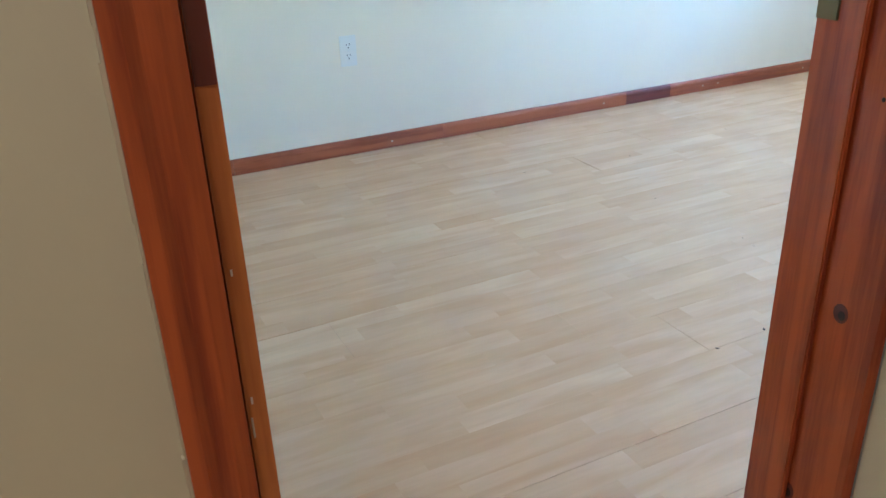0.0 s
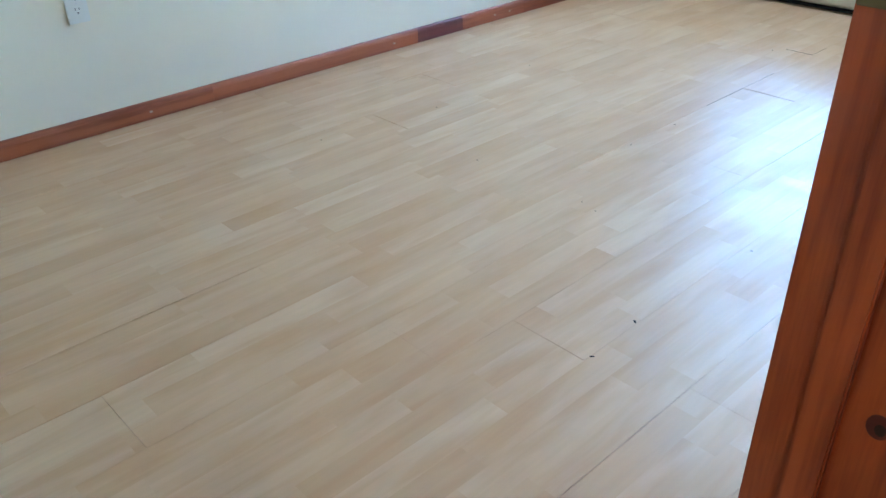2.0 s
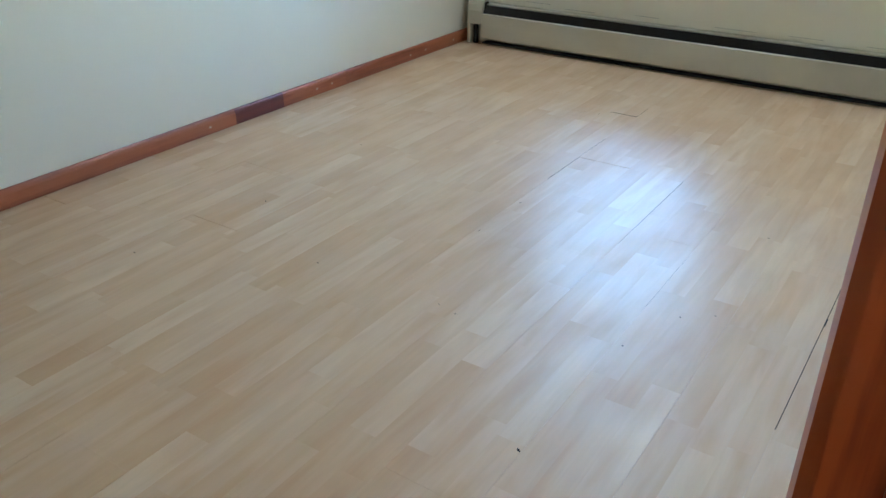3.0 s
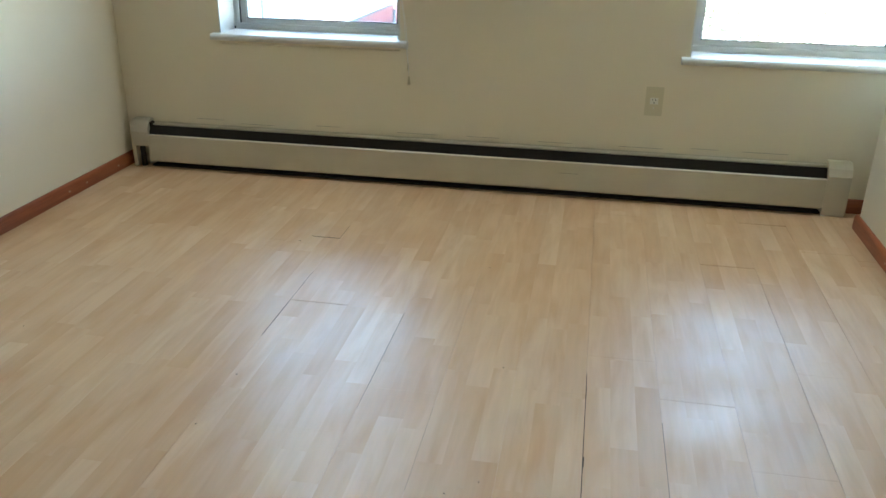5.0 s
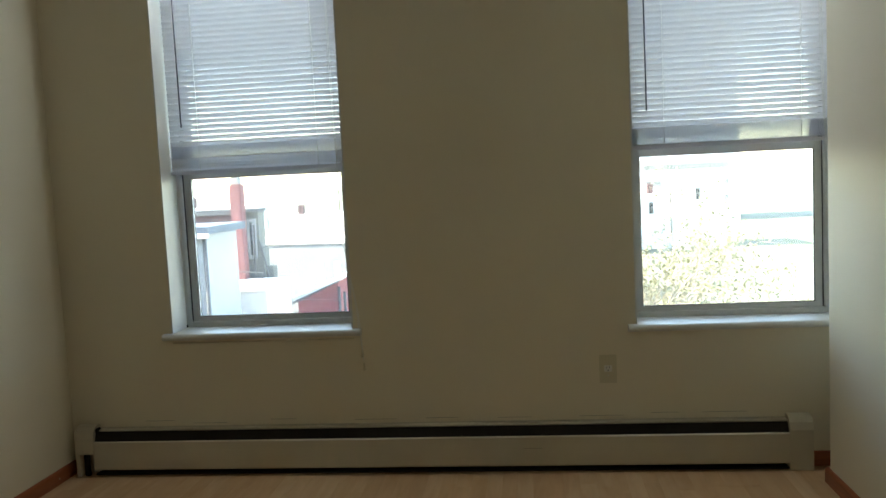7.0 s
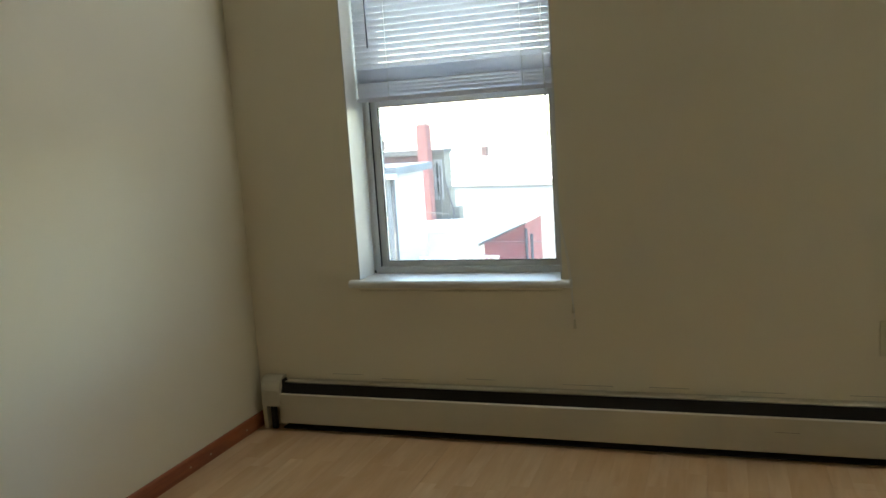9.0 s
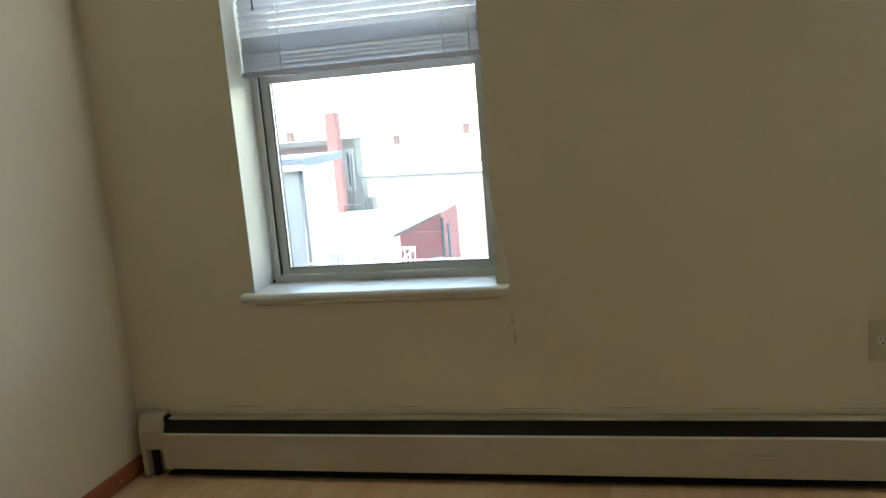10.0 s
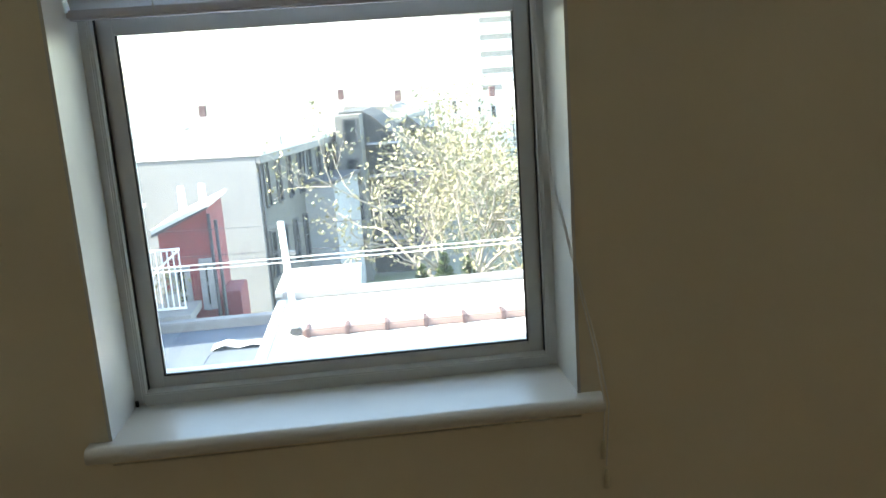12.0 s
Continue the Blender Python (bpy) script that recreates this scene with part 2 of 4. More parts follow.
def tube(points, r, sides=8, r2=None):
    """A round bar through the points, tapering to r2."""
    bm = bmesh.new()
    rings = []
    pts = [Vector(p) for p in points]
    for i, p in enumerate(pts):
        d = (pts[min(i + 1, len(pts) - 1)] - pts[max(i - 1, 0)]).normalized()
        q = d.to_track_quat("Z", "Y")
        rad = r if r2 is None else r + (r2 - r) * i / (len(pts) - 1)
        rings.append([bm.verts.new(p + q @ Vector((rad * math.cos(a), rad * math.sin(a), 0))) for a in [2 * math.pi * k / sides for k in range(sides)]])
    for a, b in zip(rings, rings[1:]):
        for k in range(sides):
            bm.faces.new((a[k], a[(k + 1) % sides], b[(k + 1) % sides], b[k]))
    bm.faces.new(rings[0][::-1])
    bm.faces.new(rings[-1])
    for f in bm.faces:
        f.smooth = sides > 6
    return bm


def empty(name, at, label, category, group="", kind=""):
    ob = new(name)
    ob.empty_display_size = 0.1
    ob.location = at
    return tagged(ob, label=label, category=category, group=group, kind=kind)


def keep(ob, parent):
    """Hangs a part that is built in world places under its thing."""
    ob.parent = parent
    ob.matrix_parent_inverse = parent.matrix_basis.inverted()
    return ob


def wpart(name, bm, material, parent, label="", kind=""):
    return keep(part(name, bm, material, None, label, kind), parent)


# ---- room shell ----
RX, JOGY, DX, HX = 3.31, -3.22, 2.395, 2.56
BACK, CEIL = -4.75, 2.70
W1, W2 = (0.517, 1.360), (2.592, 3.450)
SILL, HEAD, THICK = 0.597, 2.42, 0.34
DL, DR, DTOP = -4.107, -3.380, 2.04
HALLN = -3.360

S = "structure"
tagged(part("wall_window", boxes(
    ((-0.2, 0, -0.1), (3.75, THICK, SILL)), ((-0.2, 0, HEAD), (3.75, THICK, CEIL)),
    ((-0.2, 0, SILL), (W1[0], THICK, HEAD)), ((W1[1], 0, SILL), (W2[0], THICK, HEAD)), ((W2[1], 0, SILL), (3.75, THICK, HEAD))), M_WALL),
    kind=S, label="cream painted plaster wall with two deep window openings")
tagged(part("wall_west", boxes(((-0.2, BACK - 0.2, -0.1), (0, 0, CEIL))), M_WALL), kind=S, label="plain cream painted wall with wooden baseboard")
tagged(part("wall_back", boxes(((0, BACK - 0.15, -0.1), (HX, BACK, CEIL))), M_WALL), kind=S, label="plain cream painted wall")
tagged(part("wall_east", boxes(((RX, JOGY, -0.1), (RX + 0.12, -0.205, CEIL)), bevel=0.012), M_WALL), kind=S, label="plain cream painted partition ending in a rounded corner")
tagged(part("wall_alcove", boxes(((3.62, -0.33, -0.1), (3.75, 0, CEIL)), ((RX + 0.12, -0.33, -0.1), (3.62, -0.205, CEIL))), M_WALL), kind=S, label="cream painted wall of the window alcove")
tagged(part("wall_jog", boxes(((DX, HALLN, -0.1), (RX + 0.12, JOGY, CEIL)), bevel=0.004), M_WALL), kind=S, label="cream painted wall beside the doorway")
tagged(part("wall_door", boxes(((DX, BACK, -0.1), (HX, DL - 0.025, CEIL)), ((DX, DL - 0.025, DTOP + 0.02), (HX, HALLN - 0.001, CEIL))), M_HALL),
       kind=S, label="tan painted hall wall with the doorway")
for name, lo, hi in (("wall_hall_south", (HX, -5.75, -0.1), (4.2, -5.6, CEIL)), ("wall_hall_east", (4.2, -5.6, -0.1), (4.35, HALLN - 0.012, CEIL)),
                     ("wall_hall_north", (HX + 0.0005, HALLN - 0.012, -0.1), (4.35, HALLN - 0.0005, CEIL)), ("wall_hall_west", (DX, -5.75, -0.1), (HX, BACK - 0.15, CEIL))):
    tagged(part(name, boxes((lo, hi)), M_HALL), kind=S, label="plain tan painted hall wall")
tagged(part("ceiling", boxes(((-0.2, -5.75, CEIL), (4.35, THICK, CEIL + 0.12))), M_CEIL), kind=S, label="plain white ceiling")
tagged(part("floor", boxes(((-0.2, -5.75, -0.2), (4.35, THICK, -0.009))), M_SUB), kind=S, label="subfloor under beech laminate boards")


# ---- baseboards ----
def base_profile(sign):
    return [(0, 0), (sign * 0.013, 0), (sign * 0.013, 0.044), (sign * 0.010, 0.055), (sign * 0.006, 0.061), (0, 0.062)]


def baseboard(pieces, axis, face, sign, label):
    ob = empty("baseboard", (face, pieces[0][0], 0) if axis == "y" else (pieces[0][0], face, 0), label, "baseboard", kind=S)
    for a, b, material in pieces:
        bm = prism([(face + u, w + 0.0005) for u, w in base_profile(sign)], axis, a, b)
        wpart("board_piece", bm, material, ob)
    return ob


baseboard([(BACK, -3.62, M_WOODY), (-3.6195, -2.71, M_WOODY), (-2.7095, -1.727, M_WOODY), (-1.7265, -1.458, M_WOODYD), (-1.4575, -1.05, M_WOODY), (-1.0495, -0.002, M_WOODY)],
         "y", 0.0, 1, "reddish stained finger-jointed wooden baseboard with one dark piece")
baseboard([(JOGY + 0.002, -1.9, M_WOODY), (-1.8995, -0.9, M_WOODY), (-0.8995, -0.192, M_WOODY)], "y", RX, -1, "reddish stained wooden baseboard")
baseboard([(3.315, 3.615, M_WOODX)], "x", 0.0, -1, "reddish stained wooden baseboard in the alcove")


# ---- doorway ----
def doorway():
    d = empty("door_1", (HX, DL, 0), "stained knotty pine door frame without a door", "door frame", kind=S)
    jt = 0.018
    wpart("jamb", prism([(DX, DL - jt), (HX, DL - jt), (HX, DL - 0.0028), (DX + 0.015, DL + 0.024), (DX, DL + 0.024)], "z", 0, DTOP), M_WOODZ2, d, "orange-brown pine jamb")
    wpart("jamb", boxes(((DX, DR, 0), (HX - 0.0185, DR + 0.018, DTOP)), bevel=0.002), M_WOODZ, d, "reddish pine jamb with dark knots")
    wpart("head_jamb", boxes(((DX, DL, DTOP + 0.0005), (HX, DR, DTOP + 0.02))), M_WOODZ, d)
    wpart("stop", boxes(((DX + 0.040, DR - 0.010, 0), (DX + 0.074, DR, DTOP - 0.001)), bevel=0.002), M_WOODZ, d)
    # casings on the hall side, with a stepped face
    def casing(y0, y1, x0, sx, z1):
        prof = [(x0, y0), (x0 + sx * 0.014, y0), (x0 + sx * 0.018, y0 + 0.25 * (y1 - y0)), (x0 + sx * 0.014, y0 + 0.45 * (y1 - y0)),
                (x0 + sx * 0.016, y0 + 0.7 * (y1 - y0)), (x0 + sx * 0.011, y1), (x0, y1)]
        return prism(prof, "z", 0, z1)
    wpart("casing", casing(DL - 0.067, DL - 0.021, HX, 1, DTOP + 0.07), M_WOODZ, d, "grooved stained pine casing")
    wpart("casing", casing(HALLN - 0.0125, DR - 0.004, HX - 0.018, 1, DTOP + 0.07), M_WOODZ, d, "grooved stained pine casing")
    wpart("casing", casing(DL - 0.075, DL - 0.012, DX, -1, DTOP + 0.07), M_WOODZ, d)
    wpart("casing", casing(DR + 0.090, DR + 0.030, DX, -1, DTOP + 0.07), M_WOODZ, d)
    wpart("dark_block", boxes(((HX - 0.002, DL - 0.0175, 0.930), (HX + 0.0012, DL - 0.0035, 1.25))), M_WOODD, d, "dark red patch at the strike")
    wpart("hinge", boxes(((DX + 0.001, DR - 0.0025, 0.876), (DX + 0.031, DR + 0.0005, 0.971)), bevel=0.001), M_BRASS, d, "dull brass hinge leaf")
    for z, r in ((0.526, 0.010), (0.222, 0.011), (0.80, 0.004)):
        bm = bmesh.new()
        bmesh.ops.create_uvsphere(bm, u_segments=14, v_segments=8, radius=1, matrix=Matrix.Translation((2.501 if z > 0.3 else 2.470, DR, z)) @ Matrix.Diagonal((r * 0.6, 0.0012, r * 0.75, 1)))
        wpart("knot", bm, M_KNOT, d, "dark brown knot")
        if r > 0.005:
            ring = bmesh.new()
            bmesh.ops.create_uvsphere(ring, u_segments=18, v_segments=8, radius=1, matrix=Matrix.Translation((2.499 if z > 0.3 else 2.468, DR, z + 0.002)) @ Matrix.Diagonal((r * 1.1, 0.0007, r * 1.35, 1)))
            wpart("knot_ring", ring, M_WOODD, d, "dark red halo of a knot")
    return d


doorway()


# ---- windows ----
def window(n, x0, x1, dz, label):
    w = empty("window_%d" % n, (x0, 0.15, SILL), label, "window", kind=S)
    ins = 0.0002
    fo = (x0 + ins, x1 - ins)
    # painted reveal lining
    wpart("reveal", boxes(((x0, -0.0015, SILL + 0.035 + dz), (x0 + 0.006, 0.16, HEAD)), ((x1 - 0.006, -0.0015, SILL + 0.035 + dz), (x1, 0.16, HEAD)), ((x0 + 0.006, -0.0015, HEAD - 0.006), (x1 - 0.006, 0.16, HEAD))), M_TRIMW, w, "white painted reveal")
    z1, z0 = 0.632 + dz, 0.602 + dz
    nose = [(-0.022 - 0.015 * math.cos(a), (z0 + z1) / 2 + (z1 - z0) / 2 * math.sin(a)) for a in [radians(-90 + 15 * k) for k in range(13)]]
    s = prism([(0.0, z0)] + nose + [(0.0, z1)], "x", x0 - 0.033, x1 + 0.037)
    box(s, (x0 + 0.0005, -0.00001, z0 + 0.0001), (x1 - 0.0005, 0.162, z1))
    wpart("window_sill", s, M_TRIMW, w, "white painted sill with a rounded nose")
    wpart("apron", boxes(((x0 - 0.02, -0.0025, 0.589 + dz), (x1 + 0.02, 0.0, 0.6015 + dz)), bevel=0.001), M_WALL, w, "cream painted apron strip")
    f = boxes(((fo[0], 0.155, 0.634 + dz), (fo[0] + 0.022, 0.30, HEAD)), ((fo[1] - 0.022, 0.155, 0.634 + dz), (fo[1], 0.30, HEAD)),
              ((fo[0] + 0.022, 0.155, 0.600 + dz), (fo[1] - 0.022, 0.30, 0.655 + dz)), ((fo[0] + 0.022, 0.155, HEAD - 0.03), (fo[1] - 0.022, 0.30, HEAD)), bevel=0.003)
    wpart("window_frame", f, M_ALU, w, "grey-white frame")
    wpart("track", boxes(((fo[0] + 0.0222, 0.179, 0.650), (fo[0] + 0.0264, 0.296, HEAD - 0.031)), ((fo[1] - 0.0264, 0.179, 0.650), (fo[1] - 0.0222, 0.296, HEAD - 0.031))), M_GASKET, w, "dark track groove")
    wpart("stop_strip", boxes(((fo[0] + 0.0222, 0.160, 0.656), (fo[0] + 0.0255, 0.1775, HEAD - 0.03)), ((fo[1] - 0.0255, 0.160, 0.656), (fo[1] - 0.0222, 0.1775, HEAD - 0.03))), M_ALU, w)
    def sash(za, zb, y, low):
        a, b = fo[0] + 0.0265, fo[1] - 0.0265
        rt = 0.034 if low else 0.04
        rb = 0.032 if low else 0.05
        sw = 0.030
        sb = wpart("lower_sash" if low else "upper_sash", boxes(((a, y, za), (a + sw, y + 0.028, zb)), ((b - sw, y, za), (b, y + 0.028, zb)),
              ((a + sw, y, za), (b - sw, y + 0.028, za + rb)), ((a + sw, y, zb - rt), (b - sw, y + 0.028, zb)), bevel=0.0025), M_ALU, w, "grey-white sash")
        g = wpart("pane", boxes(((a + sw - 0.004, y + 0.012, za + rb - 0.004), (b - sw + 0.004, y + 0.016, zb - rt + 0.004))), M_GLASS, sb)
        g.visible_shadow = False
        t = 0.003
        wpart("gasket", boxes(((a + sw, y + 0.004, za + rb), (a + sw + t, y + 0.011, zb - rt)), ((b - sw - t, y + 0.004, za + rb), (b - sw, y + 0.011, zb - rt)),
              ((a + sw, y + 0.004, za + rb), (b - sw, y + 0.011, za + rb + t))), M_GASKET, sb)
        return sb
    sash(0.644 + dz, 1.374, 0.186, True)
    sash(1.346, HEAD - 0.031, 0.225, False)
    wpart("corner_gap", boxes(((fo[0] + 0.002, 0.150, 0.632 + dz), (fo[0] + 0.012, 0.1548, 0.644 + dz)), bevel=0.001), M_GASKET, w, "dark open corner joint")
    return w


window(1, *W1, 0.012, "tall white double-hung window in a deep reveal")
window(2, *W2, -0.004, "tall white double-hung window beside the partition")


def blind(x0, x1, y, zrail, nloose, nstack, ztop, wand_z, label, tip_x):
    b = empty("window_blind", ((x0 + x1) / 2, y, ztop), label, "blind", group="window blinds")
    def add(name, bm, m, lab=""):
        return wpart(name, bm, m, b, lab)
    add("headrail", boxes(((x0, y - 0.02, ztop), (x1, y + 0.02, ztop + 0.038)), bevel=0.003), M_TRIMW)
    rail = add("bottom_rail", boxes(((x0, y - 0.013, zrail), (x1, y + 0.013, zrail + 0.017)), bevel=0.004), M_SLAT, "white bottom rail")
    # slat mesh, curved across
    def slat(tilt):
        bm = bmesh.new()
        n, wd = 4, 0.0255
        rows = []
        for i in range(n + 1):
            u = (i / n - 0.5) * wd
            h = 0.0022 * (1 - (2 * u / wd) ** 2)
            yy, zz = u * math.cos(tilt) - h * math.sin(tilt), u * math.sin(tilt) + h * math.cos(tilt)
            rows.append([bm.verts.new((xx, yy, zz)) for xx in (x0 + 0.003, x1 - 0.003)])
        for a, c in zip(rows, rows[1:]):
            f = bm.faces.new((a[0], a[1], c[1], c[0]))
            f.smooth = True
        me = bpy.data.meshes.new("slat")
        bm.to_mesh(me)
        bm.free()
        me.materials.append(M_SLAT)
        return me
    hang, flat = slat(radians(-61)), slat(0)
    z = zrail + 0.020
    loose = slat(radians(-56))
    for i in range(nloose):
        s = add("slat", loose, M_SLAT)
        s.matrix_basis = Matrix.Translation((0, y, z + 0.006))
        z += 0.014
    for i in range(nstack):
        s = add("slat", flat, M_SLAT)
        s.matrix_basis = Matrix.Translation((0, y, z))
        z += 0.0029
    z += 0.010
    while z < ztop - 0.01:
        s = add("slat", hang, M_SLAT)
        s.matrix_basis = Matrix.Translation((0, y, z))
        z += 0.0245
    for xx in (x0 + 0.145, x1 - 0.128):
        for yy in (y - 0.0135, y + 0.0135):
            add("ladder_cord", boxes(((xx - 0.0013, yy - 0.0006, zrail + 0.002), (xx + 0.0013, yy + 0.0006, ztop))), M_CORD)
    add("wand", tube([(x0 + 0.07, y - 0.022, ztop), (x0 + 0.072, y - 0.024, wand_z)], 0.0034, 8), M_WAND, "smoked plastic tilt wand")
    # pull cord over the sill's edge
    xs = x1 - 0.055
    pts = [(xs, y - 0.021, ztop), (xs + 0.002, y - 0.022, 1.75), (xs + 0.012, y - 0.028, 1.45), (xs + 0.03, y - 0.08, 1.05), (tip_x - 0.012, -0.02, 0.72), (tip_x - 0.003, -0.037, 0.635), (tip_x, -0.012, 0.55)]
    add("pull_cord", tube(pts, 0.0013, 6), M_CORD, "thin white pull cord")
    add("pull_cord", tube([(p[0] + 0.004 + 0.004 * math.sin(i * 1.7), p[1] - 0.002, p[2]) for i, p in enumerate(pts[:-1])] + [(tip_x + 0.004, -0.012, 0.50)], 0.0013, 6), M_CORD)
    for dx, za in ((0.0, 0.515), (0.004, 0.455)):
        add("tassel", tube([(tip_x + dx, -0.010, za + 0.036), (tip_x + dx, -0.010, za + 0.02), (tip_x + dx, -0.010, za)], 0.003, 10, 0.0065), M_PLATE, "cream cord tassel")
    return b


blind(0.526, 1.351, 0.105, 1.362, 4, 19, HEAD - 0.045, 1.575, "white vinyl mini blind half lowered over the upper sash", 1.397)
blind(2.601, 3.441, 0.105, 1.371, 0, 26, HEAD - 0.045, 1.535, "white vinyl mini blind half lowered beside the partition", 3.500)


# ---- baseboard heater ----
def heater():
    x0, x1 = 0.044, 3.296
    h = empty("baseboard_heater", (x0, -0.03, 0), "long cream hydronic baseboard heater with dark slots", "heater")
    a, b = x0 + 0.084, x1 - 0.090
    wpart("back_plate", prism([(-0.001, 0.0), (-0.006, 0.0), (-0.006, 0.199), (-0.026, 0.205), (-0.027, 0.208), (-0.001, 0.210)], "x", a, b), M_HEAT, h)
    wpart("front_panel", prism([(-0.064, 0.032), (-0.067, 0.036), (-0.067, 0.158), (-0.060, 0.163), (-0.058, 0.162), (-0.0645, 0.157), (-0.0645, 0.037)], "x", a, b), M_HEAT, h, "cream enamel front panel with rubbed spots")
    wpart("damper", prism([(-0.0585, 0.156), (-0.035, 0.202), (-0.032, 0.201), (-0.0555, 0.155)], "x", a, b), M_DARK, h, "dark brown damper flap")
    wpart("lip", prism([(-0.034, 0.2035), (-0.036, 0.2065), (-0.029, 0.2105), (-0.027, 0.208)], "x", a, b), M_HEAT, h)
    wpart("gap_seal", boxes(((a, -0.003, 0.2105), (b, -0.0005, 0.2135))), M_HEAT, h)
    # Dark strip stands in for shade in the gap under the panel.
    wpart("bottom_shadow_pan", boxes(((a, -0.055, 0.004), (b, -0.0065, 0.010))), M_DARK, h, "dark strip painted as the shade below the front panel")
    wpart("element_pipe", tube([(a, -0.03, 0.09), (b, -0.03, 0.09)], 0.011, 10), M_COPPER, h)
    fins = bmesh.new()
    for i in range(260):
        x = a + 0.12 + i * 0.0115
        if x < b - 0.1:
            box(fins, (x, -0.053, 0.06), (x + 0.0008, -0.008, 0.125))
    wpart("fins", fins, M_DARK, h, "thin dark heating fins", kind="stuff")
    def cap(c0, c1, cut):
        prof = [(-0.0005, 0.002 if not cut else 0.105), (-0.070, 0.002 if not cut else 0.105), (-0.070, 0.174), (-0.060, 0.206), (-0.045, 0.223), (-0.030, 0.2295), (-0.0005, 0.2295)]
        c = wpart("end_cap", prism(prof, "x", c0, c1), M_HEAT, h, "cream end cap")
        if cut:
            wpart("cap_leg", boxes(((c0, -0.070, 0.002), (c0 + 0.019, -0.001, 0.1048)), bevel=0.001), M_HEAT, h)
            wpart("valve", tube([(c0 + 0.040, -0.045, 0.001), (c0 + 0.040, -0.045, 0.104)], 0.013, 12), M_DARK, h, "dark pipe stub under the end cap")
        return c
    cap(x0, a + 0.004, True)
    cap(b - 0.004, x1, False)
    wpart("damper_end", boxes(((a + 0.004, -0.045, 0.17), (a + 0.018, -0.012, 0.219)), bevel=0.004), M_DARK, h)
    return h


heater()


# ---- outlets ----
def receptacle(o, cx, cz, r, face):
    """Round-faced socket with two slots and an earth hole; face(u, v, d) gives the place."""
    def plate(us, vs, d0, d1, mtl, name):
        p, q = face(us[0], vs[0], d0), face(us[1], vs[1], d1)
        lo, hi = tuple(map(min, zip(p, q))), tuple(map(max, zip(p, q)))
        return wpart(name, boxes((lo, hi), bevel=0.0006), mtl, o)
    plate((cx - r, cx + r), (cz - r * 0.82, cz + r * 0.82), 0.005, 0.0075, M_PLATEW, "socket")
    for u in (-0.0065, 0.0055):
        plate((cx + u - 0.0012, cx + u + 0.0012), (cz + 0.001, cz + 0.009), 0.007, 0.0079, M_GASKET, "slot")
    plate((cx - 0.0025, cx + 0.0025), (cz - 0.010, cz - 0.005), 0.007, 0.0079, M_GASKET, "earth_hole")


def outlet_single():
    o = empty("wall_outlet", (2.469, 0, 0.436), "cream wall outlet plate with one round socket", "outlet")
    wpart("cover_plate", boxes(((2.432, -0.006, 0.374), (2.506, 0.0005, 0.498)), bevel=0.002), M_PLATE, o)
    receptacle(o, 2.469, 0.438, 0.017, lambda u, v, d: (u, -d, v))
    wpart("screw", tube([(2.469, -0.0055, 0.408), (2.469, -0.0072, 0.408)], 0.003, 8), M_ALU, o)


def outlet_duplex():
    o = empty("wall_outlet", (0, -3.109, 0.42), "white duplex wall outlet on the plain side wall", "outlet")
    wpart("cover_plate", boxes(((-0.0005, -3.143, 0.361), (0.006, -3.075, 0.480)), bevel=0.002), M_PLATEW, o)
    for z in (0.441, 0.400):
        receptacle(o, -3.109, z, 0.0165, lambda u, v, d: (d, u, v))
    wpart("screw", tube([(0.0055, -3.109, 0.4205), (0.0072, -3.109, 0.4205)], 0.0028, 8), M_ALU, o)


outlet_single()
outlet_duplex()
# ---- outside ----
M_GROUND = mat("yard_ground", (0.16, 0.15, 0.12), 0.95, var=0.2, scale=0.4, color2=(0.10, 0.12, 0.05))
M_ROOFW = mat("silver_roof_coating", (0.62, 0.60, 0.57), 0.7, var=0.12, scale=1.2, bump=0.2, bscale=20)
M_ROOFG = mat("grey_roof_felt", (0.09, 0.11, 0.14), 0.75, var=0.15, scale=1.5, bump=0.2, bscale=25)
M_REDW = mat("red_painted_brick", (0.22, 0.05, 0.055), 0.8, var=0.12, scale=3, bump=0.3, bscale=12)
M_BRICK = mat("weathered_brown_brick", (0.10, 0.058, 0.058), 0.9, var=0.2, scale=3, bump=0.3, bscale=14)
M_CONC = mat("copings_concrete", (0.26, 0.25, 0.24), 0.85, var=0.12, scale=3)
M_STUCCO = mat("grey_stucco", (0.14, 0.135, 0.125), 0.9, var=0.08, scale=0.6)
M_SIDING = mat("pale_grey_siding", (0.165, 0.17, 0.18), 0.75, var=0.05, scale=0.5)
M_WHITEB = mat("white_painted_wall", (0.30, 0.31, 0.32), 0.8, var=0.06, scale=1)
M_WIN = mat("dark_window_pane", (0.02, 0.025, 0.03), 0.15)
M_WTRIM = mat("white_window_trim", (0.25, 0.25, 0.26), 0.6)
CH_TOP = 10.42
BX, BW = -0.27, 3.52
# Shade on the rear block is put into this near-black colour.
M_SHADE = mat("shade_dark_brick", (0.055, 0.055, 0.055), 0.9, var=0.15, scale=2)
M_CHIM = mat("faded_pink_brick", (0.19, 0.075, 0.075), 0.9, var=0.12, scale=4, bump=0.3, bscale=14)
M_METAL = mat("dark_downpipe", (0.05, 0.05, 0.055), 0.5)
M_WHITEM = mat("white_painted_metal", (0.72, 0.72, 0.70), 0.5)
M_PINK = mat("terracotta_coping", (0.26, 0.17, 0.15), 0.85, var=0.1, scale=5)
M_BARK = mat("pale_bark", (0.34, 0.29, 0.23), 0.9, var=0.15, scale=8)
M_LEAF = mat("yellow_green_leaf", (0.20, 0.19, 0.11), 0.7, var=0.3, scale=3, color2=(0.20, 0.17, 0.07))
